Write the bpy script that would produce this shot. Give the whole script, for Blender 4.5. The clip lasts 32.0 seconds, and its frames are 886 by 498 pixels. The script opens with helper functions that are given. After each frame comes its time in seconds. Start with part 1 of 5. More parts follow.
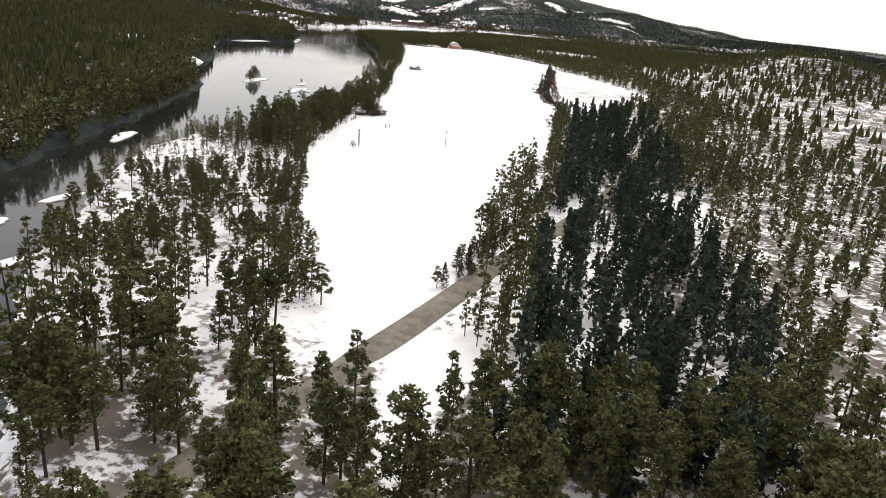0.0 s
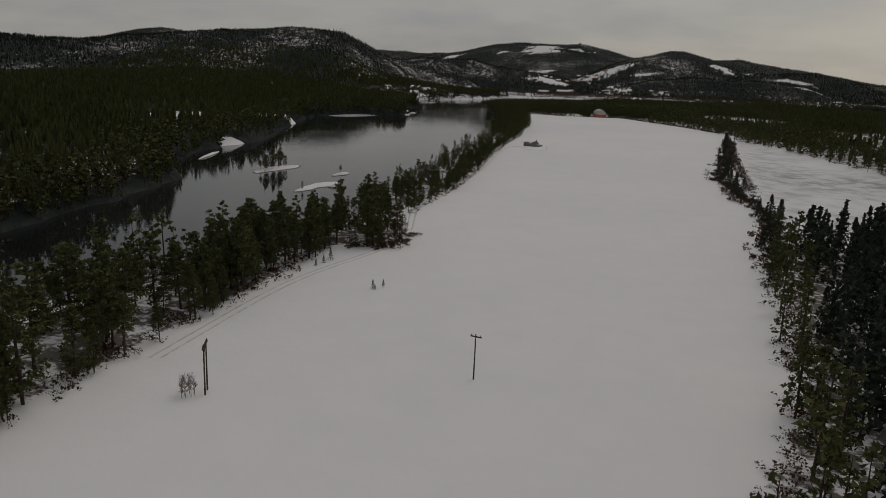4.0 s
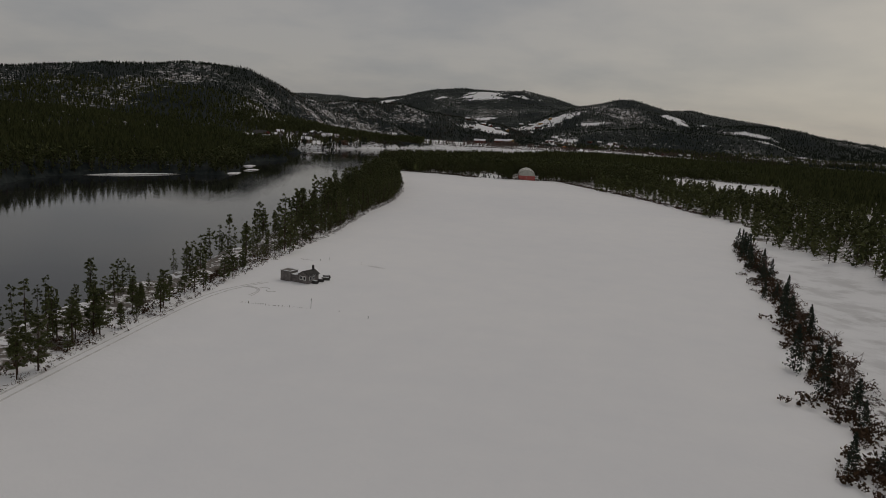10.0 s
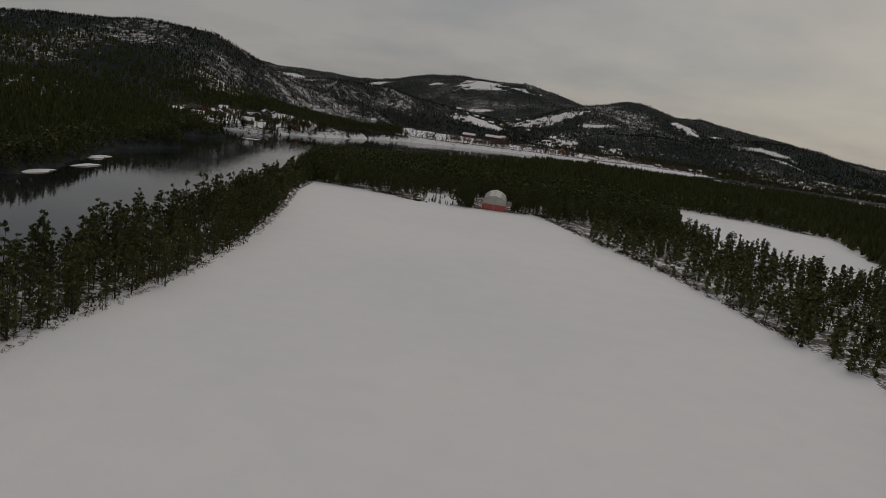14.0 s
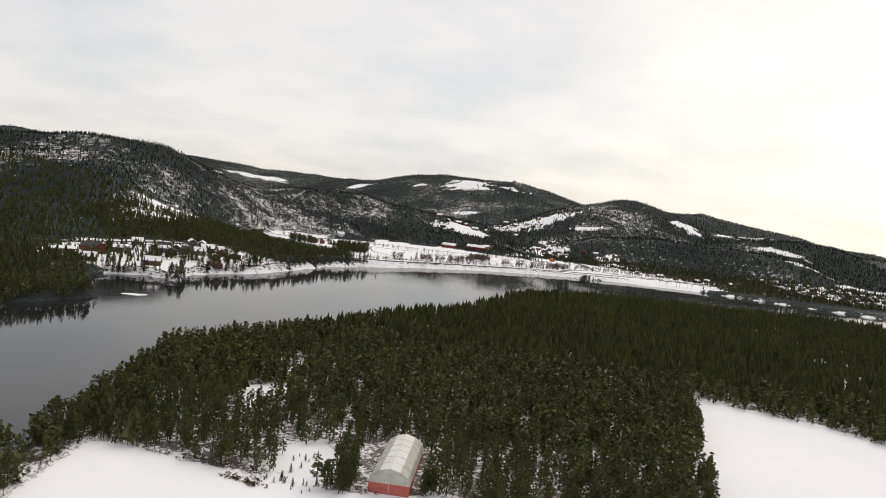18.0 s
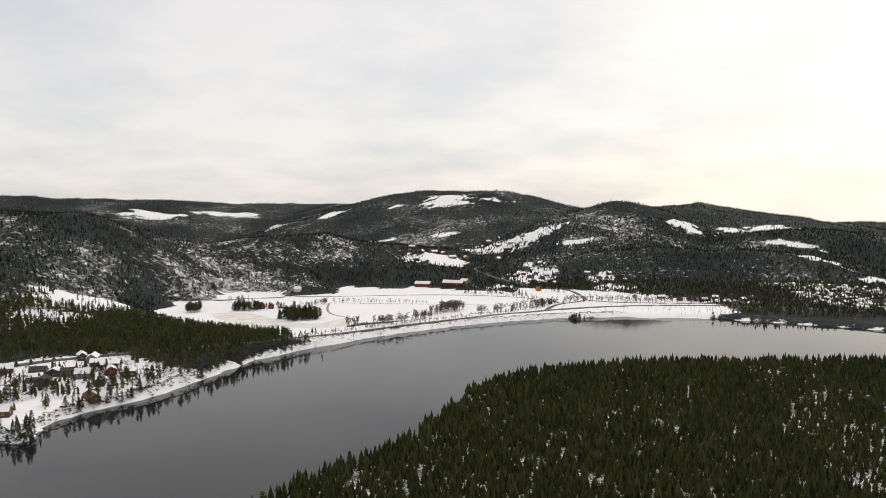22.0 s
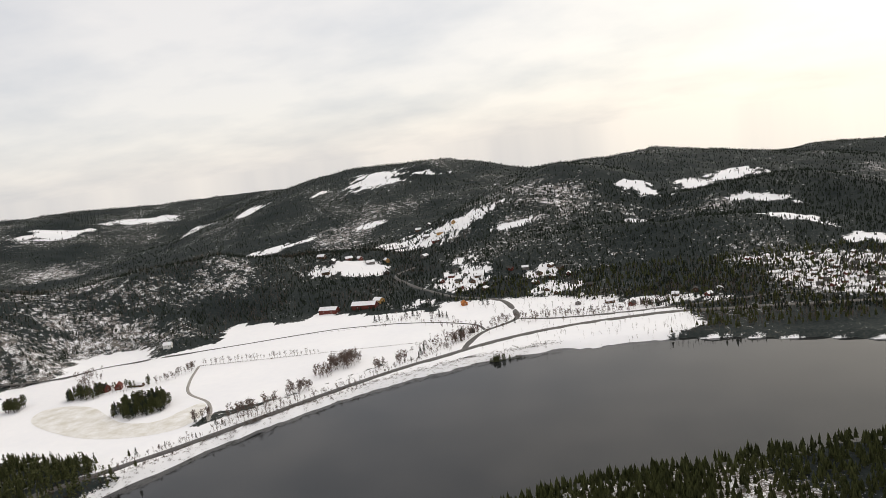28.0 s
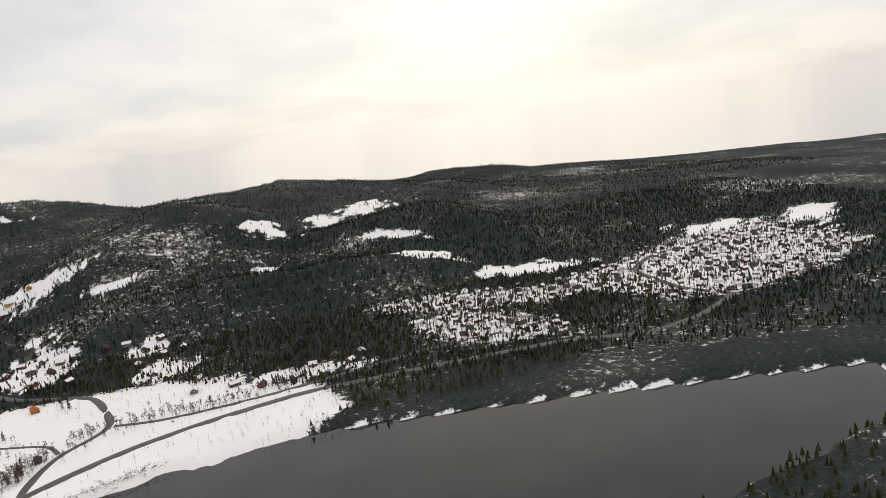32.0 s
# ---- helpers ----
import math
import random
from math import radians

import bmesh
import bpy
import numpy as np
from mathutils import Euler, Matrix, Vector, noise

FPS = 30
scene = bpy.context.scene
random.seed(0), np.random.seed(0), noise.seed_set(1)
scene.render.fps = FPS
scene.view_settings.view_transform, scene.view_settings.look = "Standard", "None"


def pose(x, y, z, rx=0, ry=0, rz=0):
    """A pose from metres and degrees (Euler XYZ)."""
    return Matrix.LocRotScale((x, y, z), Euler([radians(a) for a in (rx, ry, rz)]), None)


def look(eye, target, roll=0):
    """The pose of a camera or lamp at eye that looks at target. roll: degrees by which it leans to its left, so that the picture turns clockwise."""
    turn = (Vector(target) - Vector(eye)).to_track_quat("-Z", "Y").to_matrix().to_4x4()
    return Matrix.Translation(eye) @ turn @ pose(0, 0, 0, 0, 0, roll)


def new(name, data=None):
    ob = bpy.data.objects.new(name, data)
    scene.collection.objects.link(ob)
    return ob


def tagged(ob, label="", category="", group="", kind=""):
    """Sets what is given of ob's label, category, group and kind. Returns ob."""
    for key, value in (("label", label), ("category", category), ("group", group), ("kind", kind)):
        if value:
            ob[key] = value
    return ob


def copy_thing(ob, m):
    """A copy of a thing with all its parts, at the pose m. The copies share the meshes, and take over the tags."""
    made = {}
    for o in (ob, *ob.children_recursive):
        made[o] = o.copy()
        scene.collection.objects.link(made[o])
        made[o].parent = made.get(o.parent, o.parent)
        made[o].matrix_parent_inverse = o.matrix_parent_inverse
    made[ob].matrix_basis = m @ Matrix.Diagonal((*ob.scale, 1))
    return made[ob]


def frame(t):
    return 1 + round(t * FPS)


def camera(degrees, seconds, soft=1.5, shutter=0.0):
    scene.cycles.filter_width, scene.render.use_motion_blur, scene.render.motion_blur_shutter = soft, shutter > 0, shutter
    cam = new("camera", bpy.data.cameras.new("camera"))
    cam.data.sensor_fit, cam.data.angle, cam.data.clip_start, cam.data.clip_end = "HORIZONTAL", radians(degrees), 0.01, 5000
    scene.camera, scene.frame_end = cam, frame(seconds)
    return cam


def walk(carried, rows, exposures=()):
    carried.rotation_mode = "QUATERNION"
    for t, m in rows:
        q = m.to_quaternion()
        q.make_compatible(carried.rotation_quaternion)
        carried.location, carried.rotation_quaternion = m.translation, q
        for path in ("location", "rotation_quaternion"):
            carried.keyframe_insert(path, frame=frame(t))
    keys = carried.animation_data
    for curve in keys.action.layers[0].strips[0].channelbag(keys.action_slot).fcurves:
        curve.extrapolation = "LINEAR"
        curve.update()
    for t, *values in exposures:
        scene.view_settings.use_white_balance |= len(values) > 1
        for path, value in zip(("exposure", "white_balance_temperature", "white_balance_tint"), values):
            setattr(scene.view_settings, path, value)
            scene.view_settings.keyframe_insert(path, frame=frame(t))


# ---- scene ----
cam = camera(62.00, 32.0, soft=0.7)
PATH = [
    (0.00, pose(0.30, 5.92, 40.22, 72.10, -4.80, 3.13)),
    (0.50, pose(1.68, 25.06, 39.07, 72.61, -4.60, 7.14)),
    (1.00, pose(3.07, 44.14, 37.95, 73.10, -5.43, 7.71)),
    (1.50, pose(4.12, 63.14, 36.90, 75.07, -5.32, 9.22)),
    (2.00, pose(4.60, 82.10, 36.06, 75.96, -5.89, 11.25)),
    (2.50, pose(4.80, 101.05, 35.12, 76.56, -5.23, 12.90)),
    (4.50, pose(7.08, 178.15, 31.94, 76.80, -2.18, 15.05)),
    (5.00, pose(6.88, 197.57, 32.09, 78.08, -2.92, 15.57)),
    (5.50, pose(6.56, 216.79, 31.84, 78.93, -1.79, 15.20)),
    (6.00, pose(6.07, 235.75, 31.31, 78.40, -0.44, 13.73)),
    (6.50, pose(5.82, 254.84, 30.62, 79.15, -0.75, 12.97)),
    (7.00, pose(6.14, 274.33, 29.86, 79.26, -2.89, 12.98)),
    (7.50, pose(6.75, 293.81, 29.49, 78.76, -2.77, 12.05)),
    (8.00, pose(7.42, 313.30, 29.63, 80.15, -2.20, 12.56)),
    (8.50, pose(8.08, 332.79, 30.01, 79.95, -1.29, 12.02)),
    (9.00, pose(8.57, 352.27, 30.67, 80.06, -2.28, 11.96)),
    (9.50, pose(9.14, 371.75, 31.36, 81.16, -3.37, 12.43)),
    (10.00, pose(9.78, 391.23, 31.96, 80.50, -3.45, 11.37)),
    (10.50, pose(10.59, 410.70, 32.55, 79.31, -7.18, 11.23)),
    (11.00, pose(11.12, 430.19, 33.13, 79.36, -7.72, 10.69)),
    (11.50, pose(11.36, 449.67, 33.87, 79.57, -7.95, 10.83)),
    (12.00, pose(11.26, 469.15, 34.86, 79.78, -5.35, 11.16)),
    (12.50, pose(10.84, 488.61, 36.03, 79.56, -4.56, 10.32)),
    (13.00, pose(10.18, 508.05, 37.31, 80.50, -4.63, 10.61)),
    (13.50, pose(9.34, 527.43, 38.65, 78.93, -7.97, 10.70)),
    (14.00, pose(8.65, 546.80, 40.35, 79.48, -8.05, 11.61)),
    (14.50, pose(8.18, 566.16, 42.60, 81.53, -4.17, 12.59)),
    (16.50, pose(7.83, 641.59, 59.07, 83.29, -2.57, 11.80)),
    (17.00, pose(9.23, 660.29, 64.41, 83.38, -6.68, 12.73)),
    (17.50, pose(10.80, 678.87, 70.11, 84.22, -7.94, 11.73)),
    (18.00, pose(12.65, 697.40, 75.90, 86.39, -6.32, 11.54)),
    (18.50, pose(14.55, 715.84, 81.93, 86.37, -5.55, 12.71)),
    (19.00, pose(16.28, 734.09, 88.16, 87.97, -3.76, 11.80)),
    (19.50, pose(17.90, 752.11, 94.64, 89.69, -3.10, 11.97)),
    (20.00, pose(19.59, 770.05, 101.36, 88.66, -1.65, 12.04)),
    (20.50, pose(21.42, 787.91, 108.22, 89.58, 0.66, 12.06)),
    (21.00, pose(23.43, 805.73, 115.22, 88.31, 1.39, 12.61)),
    (21.50, pose(25.56, 823.35, 122.18, 86.63, 0.39, 11.85)),
    (22.00, pose(27.92, 840.88, 129.01, 86.31, 0.42, 11.23)),
    (22.50, pose(30.61, 858.39, 135.64, 86.54, 2.59, 11.30)),
    (23.00, pose(33.67, 875.93, 142.09, 85.85, 2.99, 10.67)),
    (23.50, pose(37.12, 893.53, 148.39, 85.02, 2.96, 10.04)),
    (24.00, pose(40.96, 911.23, 154.57, 83.50, 2.29, 9.01)),
    (24.50, pose(45.15, 929.04, 160.60, 82.41, 1.92, 9.61)),
    (26.50, pose(68.13, 1000.44, 178.88, 81.73, 5.00, 10.21)),
    (27.00, pose(73.31, 1018.77, 181.94, 81.10, 5.11, 9.34)),
    (27.50, pose(78.30, 1037.04, 184.69, 81.10, 6.52, 8.29)),
    (28.00, pose(83.07, 1055.25, 187.12, 82.03, 7.73, 8.60)),
    (28.50, pose(87.71, 1073.47, 189.22, 81.91, 8.28, 8.04)),
    (29.00, pose(92.23, 1091.80, 190.92, 81.35, 8.92, 6.88)),
    (29.50, pose(96.61, 1110.29, 192.17, 81.37, 9.22, 6.75)),
    (30.00, pose(100.71, 1128.92, 193.04, 82.27, 10.54, 5.54)),
    (30.50, pose(104.52, 1147.64, 193.60, 80.75, 11.17, -2.45)),
    (31.00, pose(108.09, 1166.40, 193.89, 80.68, 10.78, -8.87)),
    (31.50, pose(111.48, 1185.20, 194.09, 78.92, 14.84, -16.08)),
    (32.00, pose(114.81, 1204.00, 194.28, 80.16, 8.08, -19.50)),
]
EXPOSURES = [(t, e, 6900, 10.5) for t, e in (
    (0.0, 0.65), (0.5, 0.35), (1.0, -0.5), (1.5, -0.95), (2.0, -1.2), (3.0, -1.4), (6.0, -1.4), (13.0, -1.4), (16.5, -1.2), (17.0, -0.9), (17.5, -0.8), (18.0, 0.1),
    (18.5, 0.6), (19.5, 0.5), (20.0, 0.15), (22.0, 0.1), (24.5, 0.2), (28.0, 0.1), (32.0, 0.0))]
walk(cam, PATH, EXPOSURES)

# ---- light: an overcast winter sky, brightest where the low sun stands behind it ----
SUN_AZ, SUN_EL = radians(24), radians(52)          # to the right of +y, above the horizon
VEIL_EL = radians(14)                                # the thin, bright part of the cloud below it
world = bpy.data.worlds.new("winter_sky")
scene.world = world
world.use_nodes = True
wn, wl = world.node_tree.nodes, world.node_tree.links
wn.clear()


def wnode(kind, **kw):
    n = wn.new(kind)
    for k, val in kw.items():
        n.inputs[k].default_value = val
    return n


def wmath(op, a, b=None):
    n = wn.new("ShaderNodeMath")
    n.operation = op
    for i, val in enumerate((a, b)):
        if val is None:
            continue
        if isinstance(val, (int, float)):
            n.inputs[i].default_value = val
        else:
            wl.new(val, n.inputs[i])
    return n.outputs[0]


tc = wn.new("ShaderNodeTexCoord")
sepd = wn.new("ShaderNodeSeparateXYZ")
wl.new(tc.outputs["Generated"], sepd.inputs[0])
# cloud sheets: noise seen on a flat layer overhead
zc = wmath("ADD", wmath("MAXIMUM", sepd.outputs[2], 0.0), 0.22)
comb = wn.new("ShaderNodeCombineXYZ")
wl.new(wmath("DIVIDE", sepd.outputs[0], zc), comb.inputs[0])
wl.new(wmath("DIVIDE", sepd.outputs[1], zc), comb.inputs[1])
cloud = wn.new("ShaderNodeTexNoise")
cloud.inputs["Scale"].default_value = 1.25
cloud.inputs["Detail"].default_value = 5
cloud.inputs["Roughness"].default_value = 0.52
wl.new(comb.outputs[0], cloud.inputs["Vector"])
ramp = wn.new("ShaderNodeValToRGB")
ramp.color_ramp.elements[0].position, ramp.color_ramp.elements[0].color = 0.30, (0.72, 0.75, 0.82, 1)
ramp.color_ramp.elements[1].position, ramp.color_ramp.elements[1].color = 0.58, (1.0, 0.985, 0.99, 1)
wl.new(cloud.outputs["Fac"], ramp.inputs[0])
# the bright, yellowish veil before the sun
dot = wn.new("ShaderNodeVectorMath")
dot.operation = "DOT_PRODUCT"
wl.new(tc.outputs["Generated"], dot.inputs[0])
dot.inputs[1].default_value = (math.sin(SUN_AZ) * math.cos(VEIL_EL), math.cos(SUN_AZ) * math.cos(VEIL_EL), math.sin(VEIL_EL))
glow = wmath("POWER", wmath("MAXIMUM", dot.outputs["Value"], 0.0), 14.0)
warm = wn.new("ShaderNodeMix")
warm.data_type = "RGBA"
warm.blend_type = "ADD"
wl.new(wmath("MULTIPLY", glow, 0.5), warm.inputs["Factor"])
wl.new(ramp.outputs[0], warm.inputs["A"])
warm.inputs["B"].default_value = (1.0, 0.86, 0.55, 1)
over = wn.new("ShaderNodeBackground")
over.inputs["Strength"].default_value = 0.70
wl.new(warm.outputs["Result"], over.inputs["Color"])
sky = wn.new("ShaderNodeTexSky")
sky.sky_type = "NISHITA"
sky.sun_disc = False
sky.sun_elevation, sky.sun_rotation = SUN_EL, SUN_AZ
clear = wn.new("ShaderNodeBackground")
clear.inputs["Strength"].default_value = 0.02
wl.new(sky.outputs[0], clear.inputs["Color"])
addw = wn.new("ShaderNodeAddShader")
wl.new(over.outputs[0], addw.inputs[0])
wl.new(clear.outputs[0], addw.inputs[1])
wo = wn.new("ShaderNodeOutputWorld")
wl.new(addw.outputs[0], wo.inputs["Surface"])

sun_data = bpy.data.lights.new("sun", "SUN")
sun_data.energy, sun_data.angle, sun_data.color = 1.0, radians(40), (1.0, 0.93, 0.82)
sun = new("sun", sun_data)
sun.matrix_world = look((math.sin(SUN_AZ) * 500, math.cos(SUN_AZ) * 500, 500 * math.tan(SUN_EL)), (0, 0, 0))


# ---- materials ----
def material(name, rough=0.8, metal=0.0):
    m = bpy.data.materials.new(name)
    m.use_nodes = True
    nt = m.node_tree
    b = nt.nodes["Principled BSDF"]
    b.inputs["Roughness"].default_value, b.inputs["Metallic"].default_value = rough, metal
    return m, nt, b


def noise_node(nt, scale, detail=4, rough=0.55, vec=None):
    n = nt.nodes.new("ShaderNodeTexNoise")
    n.inputs["Scale"].default_value, n.inputs["Detail"].default_value, n.inputs["Roughness"].default_value = scale, detail, rough
    if vec is not None:
        nt.links.new(vec, n.inputs["Vector"])
    return n


def ramp_node(nt, fac, stops):
    r = nt.nodes.new("ShaderNodeValToRGB")
    els = r.color_ramp.elements
    while len(els) < len(stops):
        els.new(0.5)
    for e, (p, c) in zip(els, stops):
        e.position, e.color = p, (*c, 1)
    nt.links.new(fac, r.inputs[0])
    return r.outputs[0]


def mix_node(nt, fac, a, b):
    n = nt.nodes.new("ShaderNodeMix")
    n.data_type = "RGBA"
    for key, val in (("Factor", fac), ("A", a), ("B", b)):
        if isinstance(val, tuple):
            n.inputs[key].default_value = (*val, 1)
        elif isinstance(val, (int, float)):
            n.inputs[key].default_value = val
        else:
            nt.links.new(val, n.inputs[key])
    return n.outputs["Result"]


def math_node(nt, op, a, b=0.0, clamp=False):
    n = nt.nodes.new("ShaderNodeMath")
    n.operation, n.use_clamp = op, clamp
    for i, val in enumerate((a, b)):
        if isinstance(val, (int, float)):
            n.inputs[i].default_value = val
        else:
            nt.links.new(val, n.inputs[i])
    return n.outputs[0]


def bump_node(nt, b, height, strength, dist):
    n = nt.nodes.new("ShaderNodeBump")
    n.inputs["Strength"].default_value, n.inputs["Distance"].default_value = strength, dist
    nt.links.new(height, n.inputs["Height"])
    nt.links.new(n.outputs[0], b.inputs["Normal"])


def geo_pos(nt):
    return nt.nodes.new("ShaderNodeNewGeometry").outputs["Position"]


def simple(name, dark, light, scale, rough=0.8, metal=0.0, bump=0.0, dist=0.02, objspace=True):
    """A surface of two tones mixed by noise at two scales, with fine relief."""
    m, nt, b = material(name, rough, metal)
    vec = nt.nodes.new("ShaderNodeTexCoord").outputs["Object"] if objspace else geo_pos(nt)
    n1, n2 = noise_node(nt, scale, 5, 0.6, vec), noise_node(nt, scale * 9, 3, 0.6, vec)
    f = math_node(nt, "ADD", math_node(nt, "MULTIPLY", n1.outputs["Fac"], 0.65), math_node(nt, "MULTIPLY", n2.outputs["Fac"], 0.35))
    nt.links.new(ramp_node(nt, f, [(0.35, dark), (0.65, light)]), b.inputs["Base Color"])
    b.inputs["Specular IOR Level"].default_value = 0.3 if rough < 0.65 else 0.12
    if bump:
        bump_node(nt, b, n2.outputs["Fac"], bump, dist)
    return m


def foliage(name, dark, light, rough=0.75):
    m, nt, b = material(name, rough)
    g = nt.nodes.new("ShaderNodeNewGeometry")
    big = noise_node(nt, 0.05, 2, 0.5, g.outputs["Position"])
    f = math_node(nt, "ADD", math_node(nt, "MULTIPLY", g.outputs["Random Per Island"], 0.6), math_node(nt, "MULTIPLY", big.outputs["Fac"], 0.5))
    nt.links.new(ramp_node(nt, f, [(0.15, dark), (0.95, light)]), b.inputs["Base Color"])
    b.inputs["Specular IOR Level"].default_value = 0.08
    return m


M_PINE = foliage("pine_needles", (0.036, 0.043, 0.019), (0.122, 0.131, 0.052))
M_SPRUCE = foliage("spruce_needles", (0.019, 0.027, 0.021), (0.058, 0.070, 0.050))
M_BARK = simple("pine_bark", (0.032, 0.024, 0.019), (0.10, 0.066, 0.046), 3.0, 0.9, bump=0.4)
M_TWIG = simple("bare_twigs", (0.075, 0.055, 0.047), (0.185, 0.135, 0.112), 2.0, 0.9)
M_HEATH = foliage("brown_undergrowth", (0.03, 0.02, 0.013), (0.10, 0.06, 0.035))

# snow everywhere, forest floor under trees, crowns and shade painted where woods close up
M_GROUND, nt, b = material("snowy_ground", 0.85)
pos = geo_pos(nt)
att = nt.nodes.new("ShaderNodeVertexColor")
att.layer_name = "cover"
sepc = nt.nodes.new("ShaderNodeSeparateColor")
nt.links.new(att.outputs["Color"], sepc.inputs[0])
wood, ice, canopy_shade = sepc.outputs[0], sepc.outputs[1], sepc.outputs[2]
n_big, n_mid, n_fine = noise_node(nt, 0.012, 4, 0.55, pos), noise_node(nt, 0.13, 5, 0.62, pos), noise_node(nt, 0.9, 4, 0.6, pos)
snow = ramp_node(nt, math_node(nt, "ADD", math_node(nt, "MULTIPLY", n_big.outputs["Fac"], 0.6), math_node(nt, "MULTIPLY", n_mid.outputs["Fac"], 0.4)),
                 [(0.3, (0.80, 0.81, 0.84)), (0.7, (0.88, 0.88, 0.89))])
floor_f = math_node(nt, "ADD", math_node(nt, "MULTIPLY", n_mid.outputs["Fac"], 0.5), math_node(nt, "MULTIPLY", n_fine.outputs["Fac"], 0.5))
heath = ramp_node(nt, n_fine.outputs["Fac"], [(0.3, (0.03, 0.024, 0.018)), (0.7, (0.10, 0.075, 0.05))])
# brown heath, spread wider under trees to stand in for their shade too
patch = ramp_node(nt, math_node(nt, "SUBTRACT", math_node(nt, "ADD", floor_f, math_node(nt, "MULTIPLY", wood, 0.45)), 0.35), [(0.50, (0, 0, 0)), (0.57, (1, 1, 1))])
col = mix_node(nt, math_node(nt, "MULTIPLY", patch, wood), snow, heath)
icecol = ramp_node(nt, n_mid.outputs["Fac"], [(0.40, (0.42, 0.42, 0.42)), (0.55, (0.72, 0.73, 0.75))])
col = mix_node(nt, math_node(nt, "MULTIPLY", ice, ramp_node(nt, n_big.outputs["Fac"], [(0.40, (0, 0, 0)), (0.6, (1, 1, 1))])), col, icecol)
rocky = att.outputs["Alpha"]
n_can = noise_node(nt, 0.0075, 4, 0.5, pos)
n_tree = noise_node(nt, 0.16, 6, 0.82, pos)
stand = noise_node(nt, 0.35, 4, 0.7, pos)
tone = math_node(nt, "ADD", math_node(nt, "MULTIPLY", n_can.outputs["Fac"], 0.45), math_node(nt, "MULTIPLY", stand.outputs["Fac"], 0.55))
# dark conifer crowns and the shade between them, painted as ground colour
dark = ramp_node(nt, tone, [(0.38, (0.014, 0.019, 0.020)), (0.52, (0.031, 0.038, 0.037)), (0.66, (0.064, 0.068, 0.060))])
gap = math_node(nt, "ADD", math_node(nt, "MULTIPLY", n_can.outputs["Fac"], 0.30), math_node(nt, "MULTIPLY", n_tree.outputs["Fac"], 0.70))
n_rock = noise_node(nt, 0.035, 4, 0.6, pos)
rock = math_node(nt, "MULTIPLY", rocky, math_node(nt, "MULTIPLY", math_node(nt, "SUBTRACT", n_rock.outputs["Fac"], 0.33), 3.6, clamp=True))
limit = math_node(nt, "SUBTRACT", math_node(nt, "ADD", 0.26, math_node(nt, "MULTIPLY", canopy_shade, 0.345)), math_node(nt, "MULTIPLY", rock, 0.118))
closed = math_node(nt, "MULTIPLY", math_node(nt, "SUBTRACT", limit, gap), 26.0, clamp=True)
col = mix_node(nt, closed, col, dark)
b.inputs["Specular IOR Level"].default_value = 0.06
nt.links.new(col, b.inputs["Base Color"])
bump_node(nt, b, n_mid.outputs["Fac"], 0.25, 0.6)

M_WATER, nt, b = material("dark_river_water", 0.06)
pos = geo_pos(nt)
wcol = noise_node(nt, 0.02, 3, 0.5, pos)
nt.links.new(ramp_node(nt, wcol.outputs["Fac"], [(0.35, (0.010, 0.012, 0.013)), (0.65, (0.022, 0.023, 0.023))]), b.inputs["Base Color"])
b.inputs["IOR"].default_value = 1.33
rip = noise_node(nt, 0.55, 4, 0.6, pos)
bump_node(nt, b, rip.outputs["Fac"], 0.06, 0.25)
nt.links.new(ramp_node(nt, wcol.outputs["Fac"], [(0.4, (0.02, 0.02, 0.02)), (0.65, (0.07, 0.07, 0.07))]), b.inputs["Roughness"])

M_ROAD = simple("wet_asphalt", (0.045, 0.043, 0.042), (0.10, 0.095, 0.09), 0.4, 0.6, bump=0.2, objspace=False)
M_FORESTROAD = simple("pale_gravel_road", (0.10, 0.09, 0.075), (0.26, 0.24, 0.20), 0.6, 0.85, bump=0.3, objspace=False)
M_GRAVEL = simple("slushy_track", (0.16, 0.15, 0.13), (0.46, 0.44, 0.42), 0.7, 0.8, objspace=False)
M_SNOWCAP = simple("snow_cap", (0.78, 0.79, 0.82), (0.87, 0.87, 0.88), 0.6, 0.8, bump=0.2, dist=0.05)
M_RED = simple("red_painted_boards", (0.10, 0.030, 0.024), (0.19, 0.055, 0.042), 1.2, 0.7, bump=0.2)
M_PINKRED = simple("faded_red_tarpaulin", (0.36, 0.085, 0.075), (0.48, 0.13, 0.11), 0.7, 0.6, bump=0.15)
M_TARP = simple("pale_tarpaulin", (0.34, 0.34, 0.30), (0.52, 0.52, 0.47), 0.5, 0.55, bump=0.25, dist=0.04)
M_GREYWOOD = simple("weathered_grey_boards", (0.10, 0.09, 0.085), (0.23, 0.21, 0.20), 1.5, 0.85, bump=0.3)
M_DARKROOF = simple("dark_roofing", (0.03, 0.03, 0.03), (0.09, 0.085, 0.08), 1.0, 0.8, bump=0.2)
M_WHITEWALL = simple("white_boards", (0.62, 0.61, 0.58), (0.80, 0.79, 0.76), 1.0, 0.6)
M_OCHRE = simple("ochre_boards", (0.36, 0.20, 0.06), (0.50, 0.30, 0.11), 1.0, 0.7)
M_ORANGE = simple("orange_boards", (0.36, 0.12, 0.03), (0.50, 0.19, 0.06), 1.0, 0.7)
M_BROWN = simple("brown_boards", (0.07, 0.04, 0.025), (0.15, 0.09, 0.06), 1.0, 0.8)
M_ROOFTARP = simple("white_roof_tarpaulin", (0.56, 0.56, 0.53), (0.74, 0.74, 0.72), 0.35, 0.55, bump=0.25, dist=0.05)
